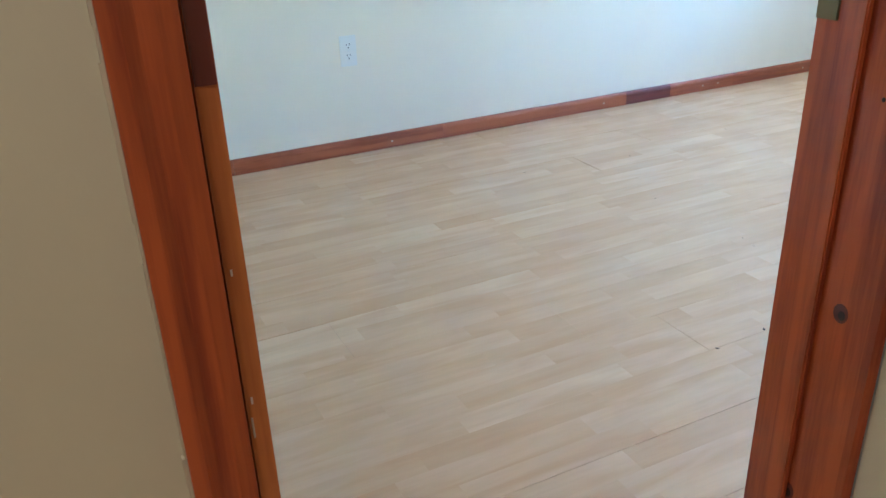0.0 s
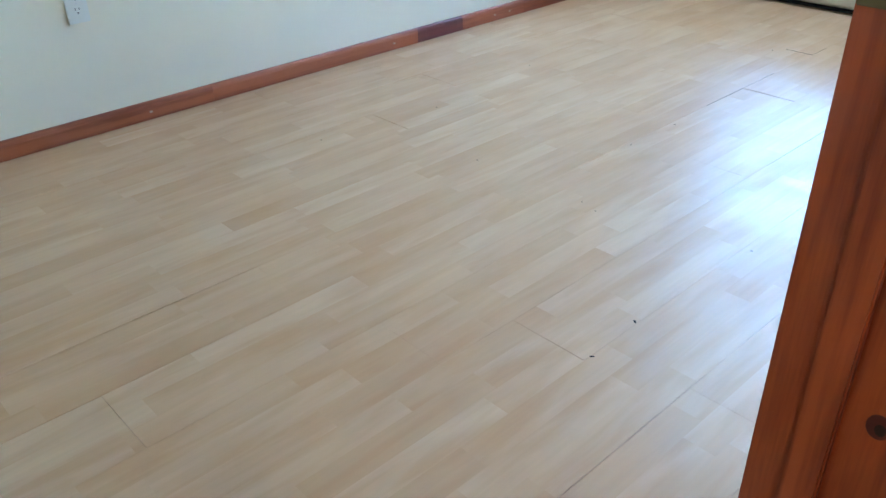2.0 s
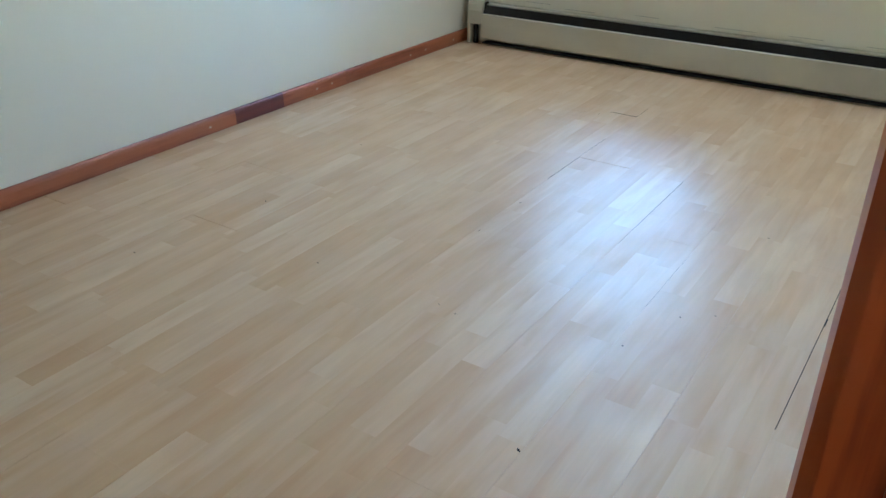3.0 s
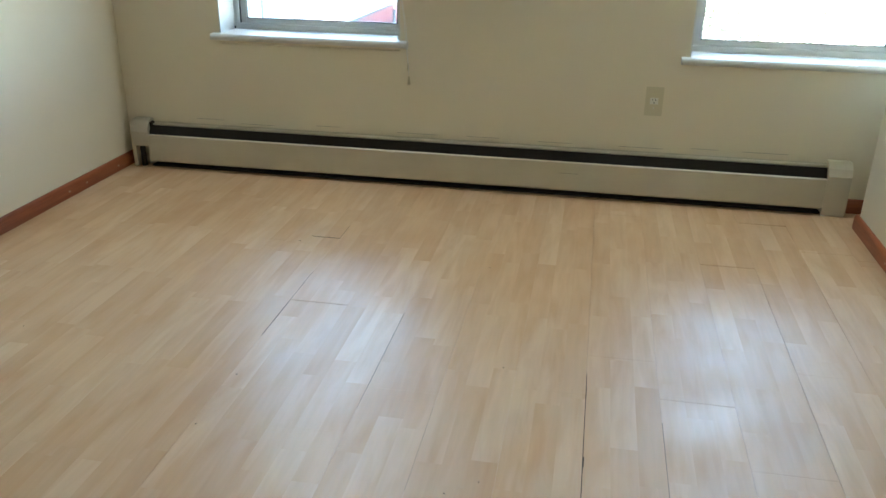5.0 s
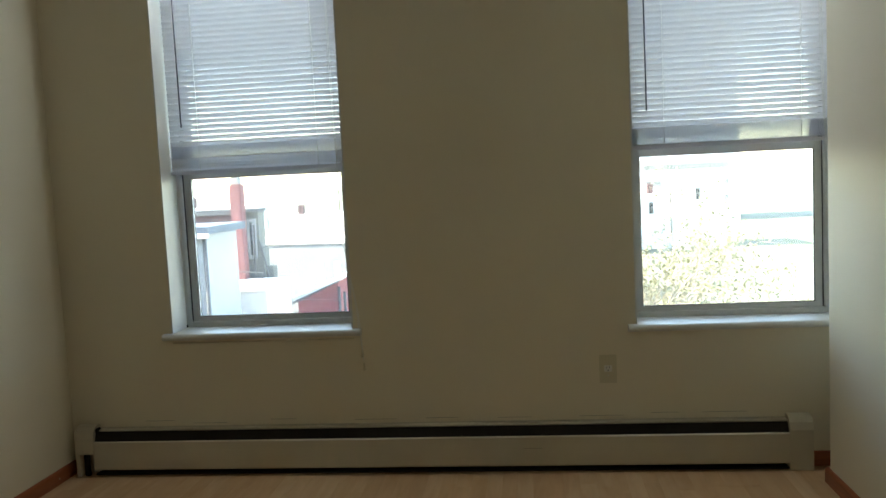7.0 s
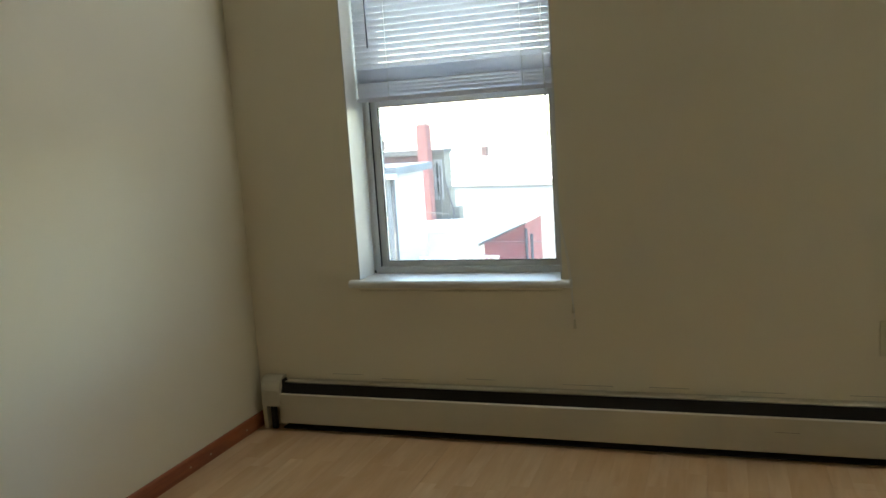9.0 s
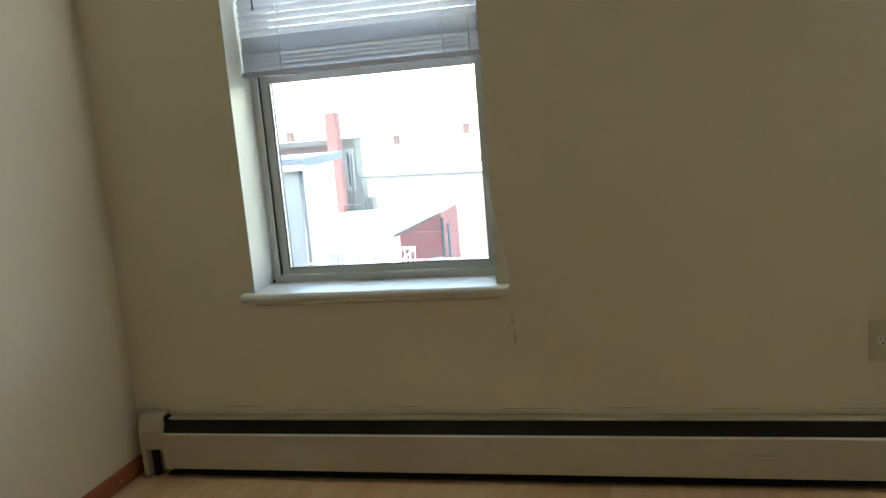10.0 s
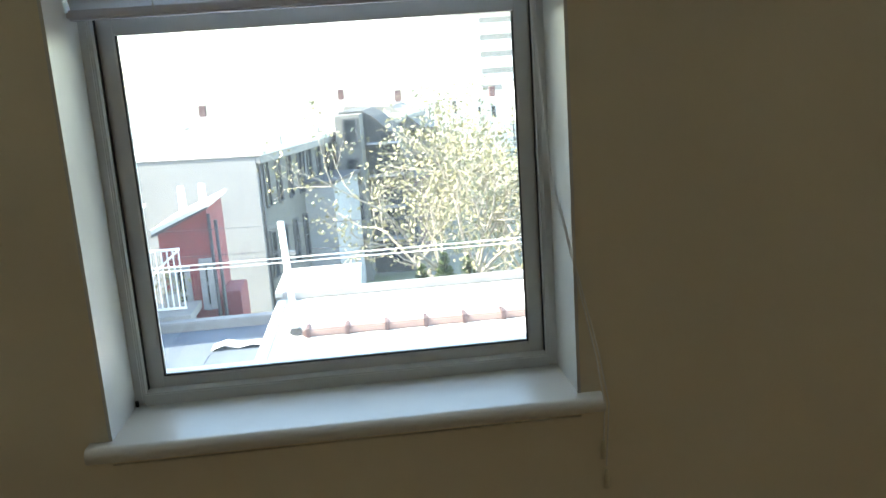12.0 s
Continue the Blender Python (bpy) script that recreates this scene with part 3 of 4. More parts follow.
M_NEEDLE = mat("conifer_needles", (0.08, 0.12, 0.03), 0.8, var=0.3, scale=5)
# Glare on the far facades is put into this whitish colour.
M_FAR = mat("glare_pale_render", (0.70, 0.70, 0.68), 0.85, var=0.05, scale=0.3)
M_TAR = mat("dark_shingles", (0.08, 0.08, 0.085), 0.9, var=0.1, scale=5)

tagged(part("ground", boxes(((-900, 0.5, -9.3), (900, 1500, -8.44))), M_GROUND), kind=S, label="brown and green back yards far below")


def house(name, at, turn, label, category="building", group=""):
    h = empty(name, at, label, category, group)
    h.rotation_euler = (0, 0, radians(turn))
    return h


def win(parent, x, y, z, w, hgt, side=False, trim=None):
    """A window in the local x = const (side) or y = const wall: frame and pane."""
    d = 0.06
    if side:
        f = boxes(((x - 0.02, y, z), (x + d, y + 0.09, z + hgt)), ((x - 0.02, y + w - 0.09, z), (x + d, y + w, z + hgt)),
                  ((x - 0.02, y + 0.09, z + hgt - 0.09), (x + d, y + w - 0.09, z + hgt)), ((x - 0.02, y + 0.09, z), (x + d * 2, y + w - 0.09, z + 0.08)),
                  ((x - 0.02, y + 0.09, z + hgt / 2 - 0.03), (x + d * 0.7, y + w - 0.09, z + hgt / 2 + 0.03)))
        p = boxes(((x + 0.001, y + 0.089, z + 0.079), (x + 0.012, y + w - 0.089, z + hgt - 0.089)))
    else:
        f = boxes(((x, y - d, z), (x + 0.09, y + 0.02, z + hgt)), ((x + w - 0.09, y - d, z), (x + w, y + 0.02, z + hgt)),
                  ((x + 0.09, y - d, z + hgt - 0.09), (x + w - 0.09, y + 0.02, z + hgt)), ((x + 0.09, y - 2 * d, z), (x + w - 0.09, y + 0.02, z + 0.08)),
                  ((x + 0.09, y - d * 0.7, z + hgt / 2 - 0.03), (x + w - 0.09, y + 0.02, z + hgt / 2 + 0.03)))
        p = boxes(((x + 0.089, y - 0.012, z + 0.079), (x + w - 0.089, y - 0.001, z + hgt - 0.089)))
    wd = part("window", f, trim or M_WTRIM, parent)
    part("pane", p, M_WIN, wd, "dark glass pane")
    return wd


def low_roofs():
    a = house("flat_roofed_annex", (-0.45, 2.2, -9), 0, "low annex with a bright silver-coated flat roof below the window")
    part("wall", boxes(((0, 0, 0), (8, 9.0, 6.9))), M_WHITEB, a)
    part("roof", boxes(((-0.05, -0.05, 6.9), (8.05, 9.05, 7.0))), M_ROOFW, a, "silver-coated flat roof")
    part("coping", boxes(((0.4, 6.83, 7.0), (8.0, 7.01, 7.10)), bevel=0.02), M_PINK, a, "terracotta coping strip")
    for i in range(16):
        part("strap", boxes(((0.45 + i * 0.52, 6.79, 7.0), (0.51 + i * 0.52, 7.05, 7.125)), bevel=0.008), M_BRICK, a)
    part("parapet", boxes(((-0.05, 8.85, 7.0), (8.05, 9.05, 7.12)), bevel=0.02), M_CONC, a)
    part("party_wall", boxes(((-0.12, 0, 6.0), (0.02, 8.8, 7.03)), bevel=0.01), M_ROOFW, a, "pale party wall cap")
    b = house("neighbouring_flat_roof", (-4.6, 2.2, -9), 0, "lower flat roof with grey felt in shade beside the annex")
    part("wall", boxes(((0, 0, 0), (4.02, 9.2, 6.45))), M_BRICK, b)
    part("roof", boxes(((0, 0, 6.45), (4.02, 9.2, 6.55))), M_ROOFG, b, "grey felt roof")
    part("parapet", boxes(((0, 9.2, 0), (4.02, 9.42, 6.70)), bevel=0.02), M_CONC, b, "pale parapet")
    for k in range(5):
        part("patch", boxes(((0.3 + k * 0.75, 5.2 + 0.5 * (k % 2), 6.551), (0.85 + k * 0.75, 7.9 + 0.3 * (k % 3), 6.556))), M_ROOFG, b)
    # Pale sheet stands for the ragged sunlit patch; the light is in its colour.
    t = empty("torn_roof_flashing", (-0.95, 10.4, -2.44), "crumpled pale sheet in place of a sunlit patch on the felt roof", "debris")
    bm = bmesh.new()
    rng = random.Random(8)
    vs = [[bm.verts.new((-1.5 + i * 0.2, 10.2 + j * 0.16, -2.44 + 0.012 + 0.07 * rng.random() * (0 < i < 5))) for i in range(6)] for j in range(3)]
    for j in range(2):
        for i in range(5):
            bm.faces.new((vs[j][i], vs[j][i + 1], vs[j + 1][i + 1], vs[j + 1][i]))
    wpart("sheet", bm, M_WHITEM, t)


def roof_pole():
    p = empty("roof_pole", (-0.14, 9.2, -2.0), "white painted steel pole on the flat roof with wires", "pole")
    wpart("shaft", tube([(-0.14, 9.2, -2.0), (-0.16, 9.2, -1.2), (-0.19, 9.2, -0.46)], 0.045, 10), M_WHITEM, p)
    wpart("collar", boxes(((-0.22, 9.13, -1.99), (-0.06, 9.27, -1.90)), bevel=0.02), M_METAL, p)
    wpart("insulator", tube([(-0.12, 9.2, -0.88), (-0.04, 9.2, -0.88)], 0.03, 8), M_CONC, p)
    for k, dz in enumerate((0.0, 0.06)):
        pts = [(-3.2 + i * 1.1, 9.26 + 0.02 * i, -0.98 - dz + 0.0012 * (i - 6) ** 2) for i in range(13)]
        wpart("wire", tube(pts, 0.008, 5), M_WHITEM, p, "pale overhead wire")
    for k, z in enumerate((-0.92, -1.35)):
        pts = [(-2.5 + i * 0.9, 12.0, z - 0.02 * i) for i in range(6)]
        wpart("wire", tube(pts, 0.007, 5), M_METAL, p, "dark overhead wire")


def red_house():
    h = house("red_house", (-2.64, 12.6, -8.97), 0, "small red painted house with a pale sloping roof and downpipes")
    part("wall", prism([(0, 0), (0.85, 0), (0.85, 8.30), (0, 7.93)], "y", 0, 1.5), M_REDW, h)
    part("roof", prism([(-0.06, 7.92), (0.94, 8.35), (0.94, 8.43), (-0.06, 8.03)], "y", -0.18, 1.6), M_ROOFW, h, "pale sloping roof")
    part("fascia", prism([(-0.06, 7.90), (0.92, 8.32), (0.92, 8.36), (-0.06, 7.95)], "y", -0.21, -0.185), M_METAL, h)
    for dx in (0.0, 0.11):
        part("downpipe", tube([(0.89 + dx, -0.1, 8.22 - dx), (0.89 + dx, -0.1, 6.4), (0.96 + dx, -0.1, 6.1), (0.96 + dx, -0.1, 4)], 0.032, 8), M_METAL, h)
    for x, y in ((0.30, 0.8), (0.62, 1.0)):
        part("chimney_pot", tube([(x, y, 8.0), (x, y, 8.62)], 0.08, 10, 0.06), M_WHITEM, h, "white vent pipe")
    win(h, 0.62, 0, 6.55, 0.22, 0.9, trim=M_WTRIM)
    win(h, 0.15, 0, 6.35, 0.30, 1.0)
    part("bay", boxes(((0.86, 0.3, 4), (1.20, 1.2, 6.75)), bevel=0.02), M_REDW, h, "narrow red bay")
    # deck with white railings in front
    d = empty("roof_deck", (-3.0, 11.9, -2.25), "small deck with white metal railings before the red house", "deck")
    wpart("floor_slab", boxes(((-4.4, 11.62, -2.370), (-2.05, 12.55, -2.240))), M_CONC, d)
    wpart("top_rail", boxes(((-4.4, 11.66, -1.180), (-2.1, 11.70, -1.140))), M_WHITEM, d)
    wpart("bottom_rail", boxes(((-4.4, 11.66, -2.140), (-2.1, 11.70, -2.110))), M_WHITEM, d)
    for i in range(26):
        x = -4.38 + i * 0.09
        wpart("baluster", boxes(((x, 11.67, -2.110), (x + 0.02, 11.69, -1.180))), M_WHITEM, d)
    wpart("stair_rail", tube([(-2.1, 11.68, -1.160), (-2.9, 11.64, -1.820), (-3.3, 11.6, -2.120)], 0.02, 6), M_WHITEM, d)
    rng = random.Random(3)
    for k in range(5):
        x0 = -4.1 + k * 0.42
        p = empty("potted_plant", (x0, 12.1, -2.240), "leafy green plant in a pale pot on the deck", "plant", group="plants on the deck")
        wpart("pot", tube([(x0, 12.1, -2.239), (x0, 12.1, -1.980)], 0.10, 10, 0.14), M_CONC, p)
        bm = bmesh.new()
        for _ in range(90):
            c = Vector((x0 + rng.gauss(0, 0.11), 12.1 + rng.gauss(0, 0.09), -1.800 + rng.gauss(0, 0.14)))
            u, w = Vector([rng.uniform(-1, 1) for _ in range(3)]).normalized() * 0.05, Vector([rng.uniform(-1, 1) for _ in range(3)]).normalized() * 0.03
            bm.faces.new([bm.verts.new(q) for q in (c - u, c + w, c + u, c - w)])
        wpart("leaves", bm, M_LEAF, p)


def left_group():
    c = house("white_rear_house", (-9.05, 10.6, -8.5), 0, "pale rear house with a gutter and a dark window")
    part("wall", boxes(((0, 0, 0), (5.35, 1.6, 9.02))), M_WHITEB, c)
    part("roof", boxes(((-0.1, -0.18, 9.02), (5.5, 1.75, 9.16))), M_ROOFG, c, "grey roof edge")
    part("gutter", tube([(-0.1, -0.2, 9.0), (5.5, -0.2, 9.0)], 0.05, 8), M_WHITEM, c)
    part("downpipe", tube([(5.38, -0.08, 8.95), (5.38, -0.08, 5)], 0.04, 8), M_METAL, c)
    for x in (4.55, 3.4):
        win(c, x, 0, 7.2, 0.45, 1.3)
    b = house("brick_house", (-10.85, 15.0, -9), 0, "brown brick house with a tall red chimney")
    part("wall", boxes(((0, 0, 0), (6.15, 0.6, 9.72))), M_BRICK, b)
    part("roof", boxes(((-0.1, -0.1, 9.72), (6.05, 0.7, 9.84))), M_TAR, b, "dark flat roof edge")
    part("chimney", boxes(((6.12, -0.32, 8.0), (6.38, -0.02, CH_TOP)), bevel=0.02), M_CHIM, b, "tall red brick chimney")
    part("chimney_cap", boxes(((6.16, -0.28, CH_TOP), (6.34, -0.06, CH_TOP + 0.16)), bevel=0.02), M_CONC, b)
    for x in (4.75,):
        win(b, x, 0, 8.5, 0.42, 0.75, trim=M_METAL)
    e = house("dormer_house", (-4.62, 15.2, -8.85), 0, "narrow grey rear house with tall windows behind the chimney")
    part("wall", boxes(((0, 0, 0), (0.36, 0.45, 9.6))), M_STUCCO, e)
    part("roof", boxes(((-0.02, -0.15, 9.6), (0.40, 0.5, 9.68))), M_TAR, e)
    part("step", boxes(((0.36, 0.0, 0), (0.44, 0.4, 8.75))), M_STUCCO, e)
    part("step", boxes(((0.44, 0.1, 0), (0.62, 0.4, 8.3))), M_STUCCO, e)
    part("ladder", tube([(0.40, -0.1, 8.9), (0.62, -0.25, 8.1)], 0.02, 6), M_METAL, e)
    part("ladder", tube([(0.28, -0.1, 9.3), (0.30, -0.25, 8.1)], 0.02, 6), M_METAL, e)
    win(e, 0.06, 0, 8.5, 0.24, 0.95)
    s = house("sloped_extension", (-5.5, 13.2, -8.92), 0, "low extension with a pale flat roof")
    part("wall", boxes(((0, 0, 0), (2.0, 1.7, 8.05))), M_WHITEM, s)
    part("roof", boxes(((-0.05, -0.1, 8.05), (2.1, 1.75, 8.13))), M_ROOFW, s, "pale flat roof")
    part("rail", tube([(1.0, 0.1, 8.13), (1.0, 0.1, 8.5), (1.9, 0.1, 8.42), (1.9, 0.1, 8.13)], 0.015, 6), M_METAL, s)


def grey_row():
    turn = -15.0
    g = house("row_of_houses", (-3.2, 30, -8.6), turn, "long grey stucco row of rear facades with tall dark windows")
    part("wall", boxes(((-11, 0, 0), (0, 34, 7.42))), M_STUCCO, g)
    part("end_wall", boxes(((-11, -0.12, 0), (0.02, -0.001, 7.42))), M_SIDING, g, "pale grey end wall with horizontal siding")
    rows = bmesh.new()
    for i in range(52):
        z = 0.4 + i * 0.135
        box(rows, (-11, -0.128, z), (0.02, -0.1205, z + 0.02))
    part("siding_edges", rows, M_SIDING, g, "horizontal siding laps", kind="stuff")
    part("roof", boxes(((-11.1, -0.2, 7.42), (0.3, 34.2, 7.62))), M_ROOFW, g, "pale roof with a cornice")
    for k in range(7):
        part("party_wall", boxes(((-11, 2.2 + 4.9 * k, 7.62), (0.2, 2.45 + 4.9 * k, 7.95))), M_CONC, g)
    n = 0
    for k in range(25):
        y = 0.5 + k * 1.3
        for z in (5.3, 2.5):
            if 4.4 < y < 17.5 and z < 4:
                continue
            win(g, 0.0, y, z, 0.62, 1.9, side=True, trim=M_METAL)
    part("downpipe", tube([(0.06, 5.2, 7.4), (0.06, 5.2, 0.2)], 0.05, 8), M_METAL, g)
    part("downpipe", tube([(0.06, 0.15, 7.4), (0.06, 0.15, 0.2)], 0.05, 8), M_METAL, g)
    part("cornice", boxes(((0.001, -0.1, 7.1), (0.22, 34, 7.4)), bevel=0.03), M_CONC, g)
    for y0, dep, hh, m in ((5.0, 1.35, 5.6, M_WHITEB), (12.5, 3.4, 4.6, M_BRICK)):
        part("extension", boxes(((0.0, y0, 0), (dep, y0 + 4.2, hh))), m, g, "rear extension")
        part("extension_roof", boxes(((-0.01, y0 - 0.15, hh), (dep + 0.15, y0 + 4.35, hh + 0.16))), M_TAR, g)
    win(g, 0.7, 12.5, 2.4, 1.0, 1.6)
    d = house("dark_rear_block", (-0.4, 56, -9), -8, "shaded grey rear building with a stepped roofline and fire escapes")
    part("wall", prism([(0, 0), (7.6, 0), (7.6, 5.6), (5.8, 6.6), (4.6, 7.6), (3.2, 8.5), (0, 8.7)], "y", 0, 10), M_STUCCO, d)
    part("wing", boxes(((0.1, -2.4, 0), (2.5, -0.01, 8.2))), M_STUCCO, d)
    for k in range(3):
        for j in range(3):
            win(d, 3.0 + 1.4 * k, 0, 1.0 + 2.3 * j, 0.8, 1.3)
    for j in range(3):
        part("fire_escape", boxes(((2.8, -0.7, 2.9 + j * 2.0), (6.6, -0.02, 2.98 + j * 2.0))), M_METAL, d, "dark metal landing")
        win(d, 0.8, -2.4, 1.4 + 2.4 * j, 0.9, 1.4)
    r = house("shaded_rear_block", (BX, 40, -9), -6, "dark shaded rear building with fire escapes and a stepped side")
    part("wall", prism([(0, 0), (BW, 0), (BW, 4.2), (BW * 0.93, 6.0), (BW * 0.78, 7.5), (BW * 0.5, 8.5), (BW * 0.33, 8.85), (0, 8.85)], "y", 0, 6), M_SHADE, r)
    part("wing", boxes(((0.0, -1.6, 0), (BW * 0.34, -0.01, 8.75))), M_STUCCO, r, "grey narrow wing")
    for j in range(4):
        part("fire_escape", boxes(((BW * 0.38, -0.8, 2.4 + j * 1.6), (BW * 0.86, -0.02, 2.47 + j * 1.6))), M_WTRIM, r, "pale metal landing")
        win(r, 0.35, -1.6, 1.6 + 1.9 * j, 0.7, 1.3, trim=M_METAL)
        win(r, BW * 0.55, 0, 0.9 + 1.9 * j, 0.7, 1.2, trim=M_METAL)
    s = house("garage", (-1.2, 16.5, -9), 0, "low garage with a bright flat roof")
    part("wall", boxes(((0, 0, 0), (1.7, 2.4, 5.7))), M_WHITEB, s)
    part("roof", boxes(((-0.1, -0.1, 5.7), (1.8, 2.3, 5.8))), M_ROOFW, s, "bright flat roof")


def distance():
    rng = random.Random(12)
    x = -46.0
    while x < 24:
        w = rng.uniform(4, 8)
        hgt = rng.uniform(6.2, 8.8)
        b = house("distant_house", (x, 92 + rng.uniform(0, 12), -9), 0, "pale distant house with small dark windows", group="distant houses")
        part("wall", boxes(((0, 0, 0), (w, 9, hgt))), M_FAR, b)
        part("roof", boxes(((-0.1, -0.2, hgt), (w + 0.1, 9, hgt + 0.3))), M_ROOFW, b)
        for k in range(int(w / 2)):
            if rng.random() < 0.75:
                win(b, 0.6 + k * 1.9, 0, hgt - 2.2, 0.6, 1.5)
        if rng.random() < 0.5:
            part("chimney", boxes(((w / 2, 1, hgt + 0.3), (w / 2 + 0.7, 2, hgt + 1.6))), M_BRICK, b)
        x += w + rng.uniform(0, 0.6)
    t = house("apartment_tower", (14, 150, -9), 0, "pale distant apartment tower with balcony lines")
    part("wall", boxes(((0, 0, 0), (26, 16, 48))), M_FAR, t)
    for k in range(15):
        part("balcony", boxes(((4, -1.2, 3 + 3.0 * k), (25, -0.01, 3.25 + 3.0 * k))), M_WHITEM, t)
        part("window_band", boxes(((9, -0.05, 4.2 + 3.0 * k), (24, -0.005, 5.2 + 3.0 * k))), M_CONC, t)


def tree(x, y, z0, h, seed, label, lean, leaf_n):
    rng = random.Random(seed)
    t = empty("tree", (x, y, z0), label, "tree", group="yard trees")
    base = Vector((x, y, z0))
    top = base + Vector((lean, 0, h * 0.45))
    wpart("trunk", tube([base, base.lerp(top, 0.5) + Vector((0.1, 0, 0)), top], 0.22, 8, 0.13), M_BARK, t)
    tips = []
    limbs = bmesh.new()

    def grow(p, d, length, r, depth):
        pts, q = [p], p
        dd = d.copy()
        for i in range(3):
            dd = (dd + Vector([rng.uniform(-0.22, 0.22) for _ in range(3)]) + Vector((0, 0, 0.08))).normalized()
            q = q + dd * length / 3
            pts.append(q)
        seg = tube(pts, r, 5, r * 0.45)
        me = bpy.data.meshes.new("seg")
        seg.to_mesh(me)
        seg.free()
        limbs.from_mesh(me)
        bpy.data.meshes.remove(me)
        tips.append((pts[1], 0.4))
        tips.append((q, 1.0))
        if depth:
            for _ in range(4 if depth > 1 else 3):
                k = rng.choice(pts[1:])
                nd = (dd + Vector([rng.uniform(-0.9, 0.9) for _ in range(3)])).normalized()
                grow(k, nd, length * 0.62, r * 0.5, depth - 1)

    for i in range(7):
        a = 2 * math.pi * i / 7 + rng.uniform(-0.3, 0.3)
        grow(base.lerp(top, rng.uniform(0.55, 1)), Vector((math.cos(a), 0.7 * math.sin(a), 0.75)).normalized(), h * 0.34, 0.075, 3)
    wpart("branches", limbs, M_BARK, t, "pale bare branches")
    bm = bmesh.new()
    for _ in range(leaf_n):
        p, wgt = rng.choice(tips)
        c = p + Vector([rng.gauss(0, 0.22) for _ in range(3)])
        u = Vector([rng.uniform(-1, 1) for _ in range(3)]).normalized() * rng.uniform(0.04, 0.09)
        w = Vector([rng.uniform(-1, 1) for _ in range(3)]).normalized() * 0.045
        bm.faces.new([bm.verts.new(q) for q in (c - u, c + w, c + u, c - w)])
    wpart("leaves", bm, M_LEAF, t, "sparse yellow-green leaves")


def conifer(x, y, z0, h, seed):
    rng = random.Random(seed)
    t = empty("conifer", (x, y, z0), "small yellow-green conifer in the yard", "tree", group="yard conifers")
    wpart("trunk", tube([(x, y, z0), (x, y, z0 + h * 0.9)], 0.08, 6, 0.02), M_BARK, t)
    bm = bmesh.new()
    for _ in range(900):
        f = rng.random() ** 0.7
        a, r = rng.uniform(0, 6.283), (1 - f) * 0.26 * h * rng.uniform(0.5, 1)
        c = Vector((x + r * math.cos(a), y + r * math.sin(a), z0 + 0.15 * h + f * 0.85 * h))
        u = Vector((math.cos(a), math.sin(a), 0.5)) * 0.13
        w = Vector([rng.uniform(-1, 1) for _ in range(3)]).normalized() * 0.05
        bm.faces.new([bm.verts.new(q) for q in (c - u, c + w, c + u, c - w)])
    wpart("foliage", bm, M_NEEDLE, t)


# Unseen blocks added beyond the view to cast shade over the yards.
def shade_blocks():
    for x0, x1, y0, y1, top in ((-14, -4.75, 0.6, 8.6, 9.9), (-21, -14.2, 12, 22, 9.6)):
        n = house("neighbouring_house", (x0, y0, -9), 0, "unseen plain brown brick block added to shade the yards", group="side houses")
        part("wall", boxes(((0, 0, 0), (x1 - x0, y1 - y0, top))), M_BRICK, n)
        part("roof", boxes(((-0.1, -0.1, top), (x1 - x0 + 0.1, y1 - y0 + 0.1, top + 0.15))), M_TAR, n)


low_roofs()
shade_blocks()
roof_pole()
red_house()
left_group()
grey_row()
distance()
tree(3.9, 21.5, -8.9, 10.4, 5, "large tree with pale bare branches and sparse yellow-green leaves", -0.3, 6500)
tree(6.0, 25.0, -8.9, 10.6, 9, "tall sunlit tree with pale branches and yellowish leaves", 0.2, 6500)
for cx, cy, ch, cs in ((2.35, 19.6, 5.0, 1), (3.0, 19.9, 5.2, 2), (3.7, 20.3, 5.0, 3), (5.2, 19.0, 5.3, 4)):
    conifer(cx - 0.2, cy, -8.6, ch, cs)


# Made-up mount above the added hall fill lamp.
def hall_fill_disc():
    h = empty("ceiling_light", (3.5, -4.7, 2.7), "added round mount for the unseen hall fill lamp", "ceiling light")
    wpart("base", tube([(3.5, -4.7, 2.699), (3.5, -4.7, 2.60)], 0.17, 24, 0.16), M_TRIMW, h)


hall_fill_disc()


def specks():
    rng = random.Random(21)
    spots = [(1.866, -2.758, 0.007), (1.876, -2.918, 0.006)]
    spots += [(x, y, rng.uniform(0.0025, 0.0045)) for x, y in ((0.564, -1.628), (1.045, -2.409), (1.893, -2.316), (1.961, -2.123), (1.439, -2.401), (0.634, -2.194), (0.579, -2.65),
              (1.31, -1.753), (1.306, -1.991), (1.498, -2.417), (2.028, -1.567), (2.031, -2.07), (1.15, -0.8), (1.9, -0.9))]
    for x, y, r in spots:
        o = empty("grit_speck", (x, y, -0.0002), "tiny dark speck of grit on the laminate floor", "debris", group="specks of grit on the floor")
        bm = bmesh.new()
        bmesh.ops.create_icosphere(bm, subdivisions=1, radius=1, matrix=Matrix.Translation((x, y, 0.0004)) @ pose(0, 0, 0, 0, 0, rng.uniform(0, 180)) @ Matrix.Diagonal((r * 1.0, r * 0.45, 0.0010, 1)))
        wpart("grain", bm, M_DARK, o)


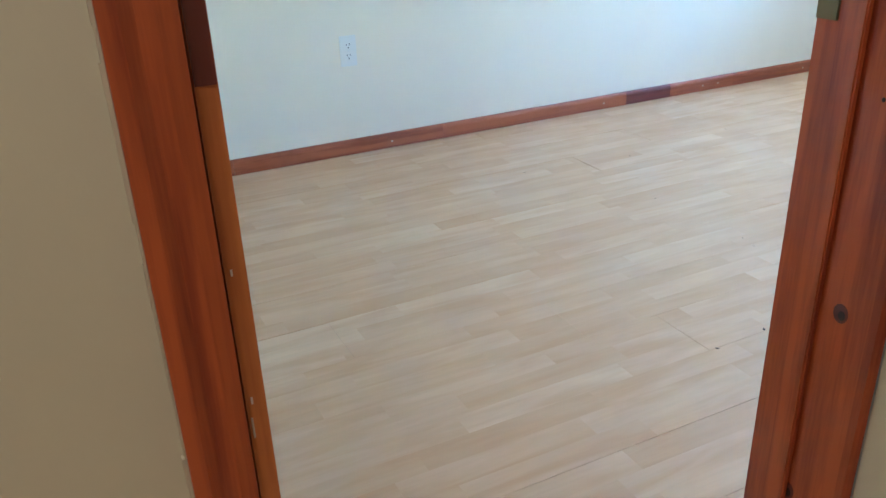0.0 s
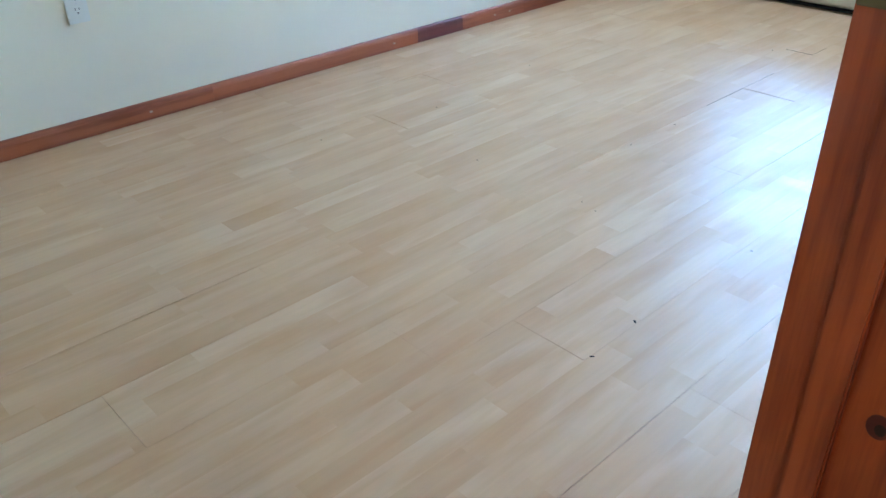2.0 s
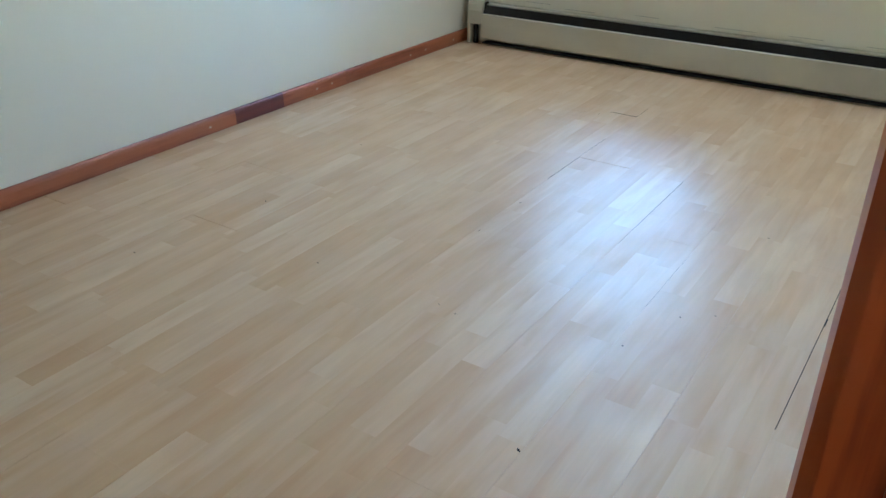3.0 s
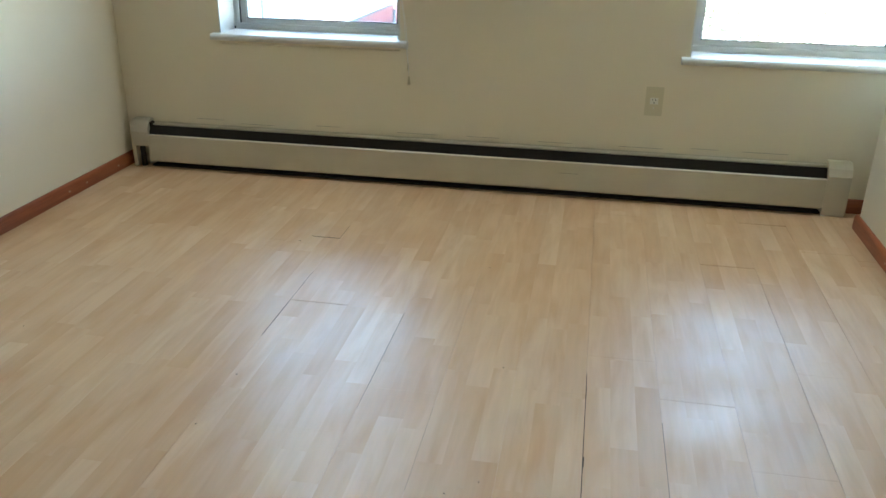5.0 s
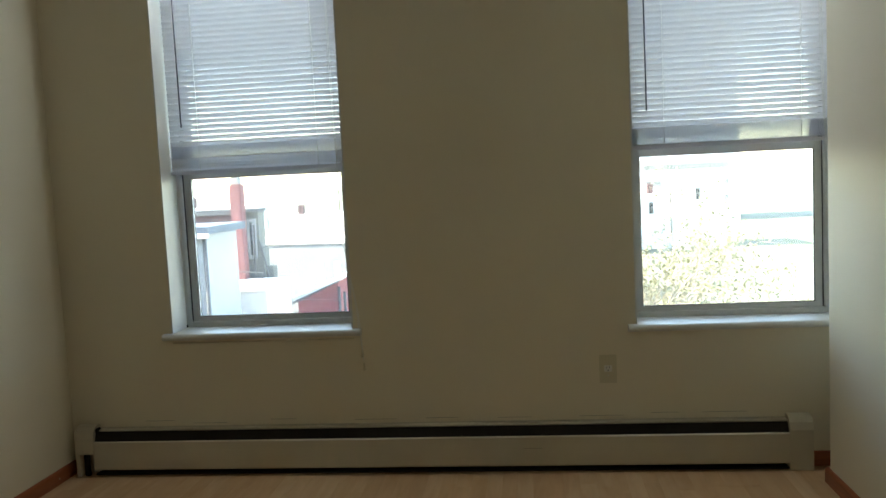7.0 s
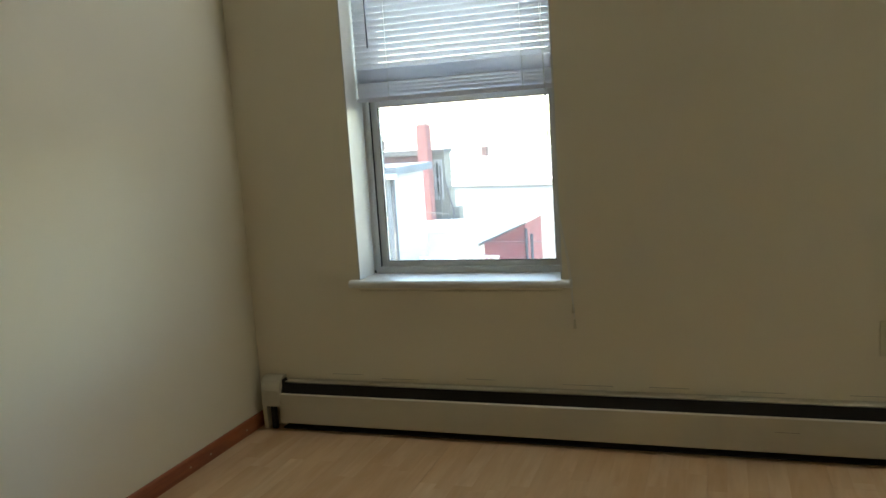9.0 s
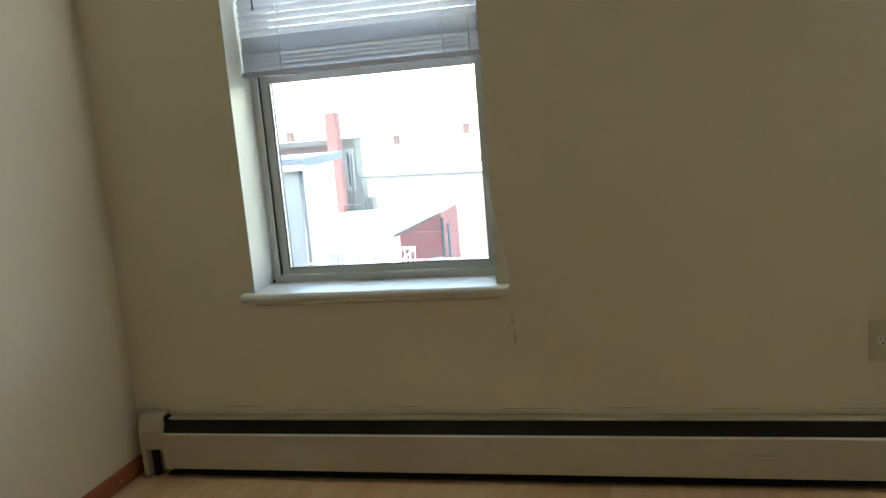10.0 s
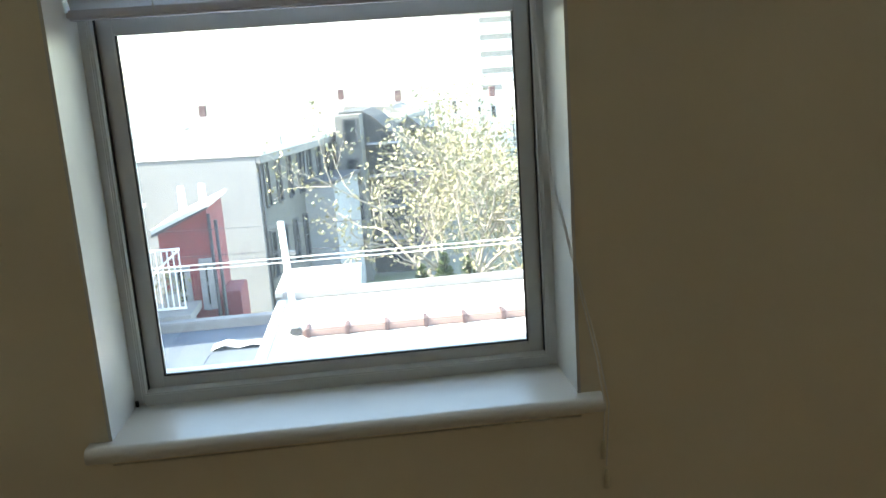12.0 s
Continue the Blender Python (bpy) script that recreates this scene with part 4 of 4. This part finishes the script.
def small_marks():
    host = bpy.data.objects["wall_window"]
    rng = random.Random(6)
    m = mat("grey_scuff", (0.30, 0.27, 0.22), 0.8)
    for k in range(9):
        x, z, w = 0.3 + 0.33 * k + rng.uniform(-0.1, 0.1), rng.uniform(0.225, 0.241), rng.uniform(0.06, 0.22)
        part("scuff_mark", boxes(((x, -0.0006, z), (x + w, 0.0004, z + 0.0014))), m, host, "thin grey scuff")
    part("scratch", boxes(((2.05, -0.0674, 0.119), (2.13, -0.0666, 0.121))), m, bpy.data.objects["baseboard_heater"], "grey scratch")
    d = bpy.data.objects["door_1"]
    chip = mat("bare_wood_chip", (0.62, 0.50, 0.36), 0.8)
    for y, z, l in ((-4.127, 0.797, 0.005), (-4.127, 0.69, 0.006), (-4.129, 0.66, 0.018)):
        wpart("paint_chip", boxes(((HX + 0.0002, y + 0.006, z), (HX + 0.0009, y + 0.0075, z + l))), chip, d, "pale chipped spot")
    nail = mat("pale_wood_filler", (0.55, 0.42, 0.33), 0.8)
    for board, x, ys in (("baseboard", 0.0136, (-2.95, -1.86, -1.25, -1.15, -0.55, -0.42, -0.16)), ("baseboard.001", RX - 0.0136, (-0.62, -0.75, -1.6))):
        for y in ys:
            wpart("nail_filler", boxes(((x - 0.0012, y - 0.005, 0.024), (x + 0.0008, y + 0.005, 0.031)), bevel=0.0006), nail, bpy.data.objects[board], "pale dab of wood filler")
    caulk = mat("old_paint_edge", (0.62, 0.52, 0.34), 0.7)
    rows = bmesh.new()
    z = 0.0
    while z < 2.1:
        l, t = rng.uniform(0.02, 0.09), rng.uniform(0.0012, 0.004)
        box(rows, (HX - 0.0005, DL - 0.0665 - t, z), (HX + 0.006, DL - 0.0668, z + l))
        z += l
    wpart("paint_edge", rows, caulk, d, "ragged line of old wall paint")


specks()
small_marks()

# ---- laminate boards ----
def boards():
    rng = random.Random(4)
    host = bpy.data.objects["floor"]
    w, gap = 3 * STRIP, 0.0004
    cache = {}
    x = -0.062
    while x < 3.6:
        y = BACK - rng.uniform(0, 0.9)
        while y < 0:
            ya, yb = max(y, BACK), min(y + 1.2, 0.0)
            y += 1.2
            if yb - ya < 0.05:
                continue
            xa, xb = max(x, 0.0), min(x + w, 3.62)
            if ya < JOGY and yb > JOGY and xb > DX:
                spans = [(xa, min(xb, 3.62), JOGY, yb), (xa, min(xb, HX), ya, JOGY)]
            elif yb <= JOGY:
                spans = [(xa, min(xb, HX), ya, yb)]
            else:
                spans = [(xa, xb, ya, yb)]
            for a, b, c, d in spans:
                if b - a < 0.01 or d - c < 0.01:
                    continue
                key = (round(b - a - gap, 4), round(d - c - 0.0003, 4))
                if key not in cache:
                    bm = bmesh.new()
                    box(bm, (0, 0, 0), (*key, 0.0085), 0.0003)
                    me = bpy.data.meshes.new("laminate_board")
                    bm.to_mesh(me)
                    bm.free()
                    me.materials.append(M_LAM)
                    cache[key] = me
                ob = new("laminate_board", cache[key])
                ob.parent = host
                ob.location = (a, c, -0.0087 + rng.uniform(0, 0.0002))
                ob.rotation_euler = (rng.gauss(0, 0.0004), rng.gauss(0, 0.0016), 0)
        x += w
    seam = mat("dirty_seam", (0.16, 0.10, 0.06), 0.8)
    for sx, sa, sb, half, m in ((2.26, -2.42, -1.55, 0.0010, M_DARK), (2.26, -1.68, -1.62, 0.0018, M_DARK), (2.261, -1.97, -1.93, 0.0020, M_DARK), (1.6795, -1.84, -1.3, 0.0007, seam),
                                (1.2925, -1.53, -1.06, 0.0006, seam), (1.2925, -0.745, -0.62, 0.0008, seam), (1.873, -2.13, -1.8, 0.0006, seam), (2.4535, -2.2, -1.75, 0.0006, seam)):
        part("open_seam", boxes(((sx - half, sa, -0.0008), (sx + half, sb, 0.0002))), m, host, "dark open joint")
    part("open_seam", boxes(((1.18, -0.747, -0.0008), (1.294, -0.7445, 0.0002))), M_DARK, host, "dark open joint")
    # hall floor boards
    x = HX
    while x < 4.2:
        bm = bmesh.new()
        b = min(x + w, 4.2)
        box(bm, (x, -5.6, -0.0088), (b - gap, HALLN - 0.012, -0.0002), 0.0006)
        part("laminate_board", bm, M_LAM, host)
        x += w


boards()
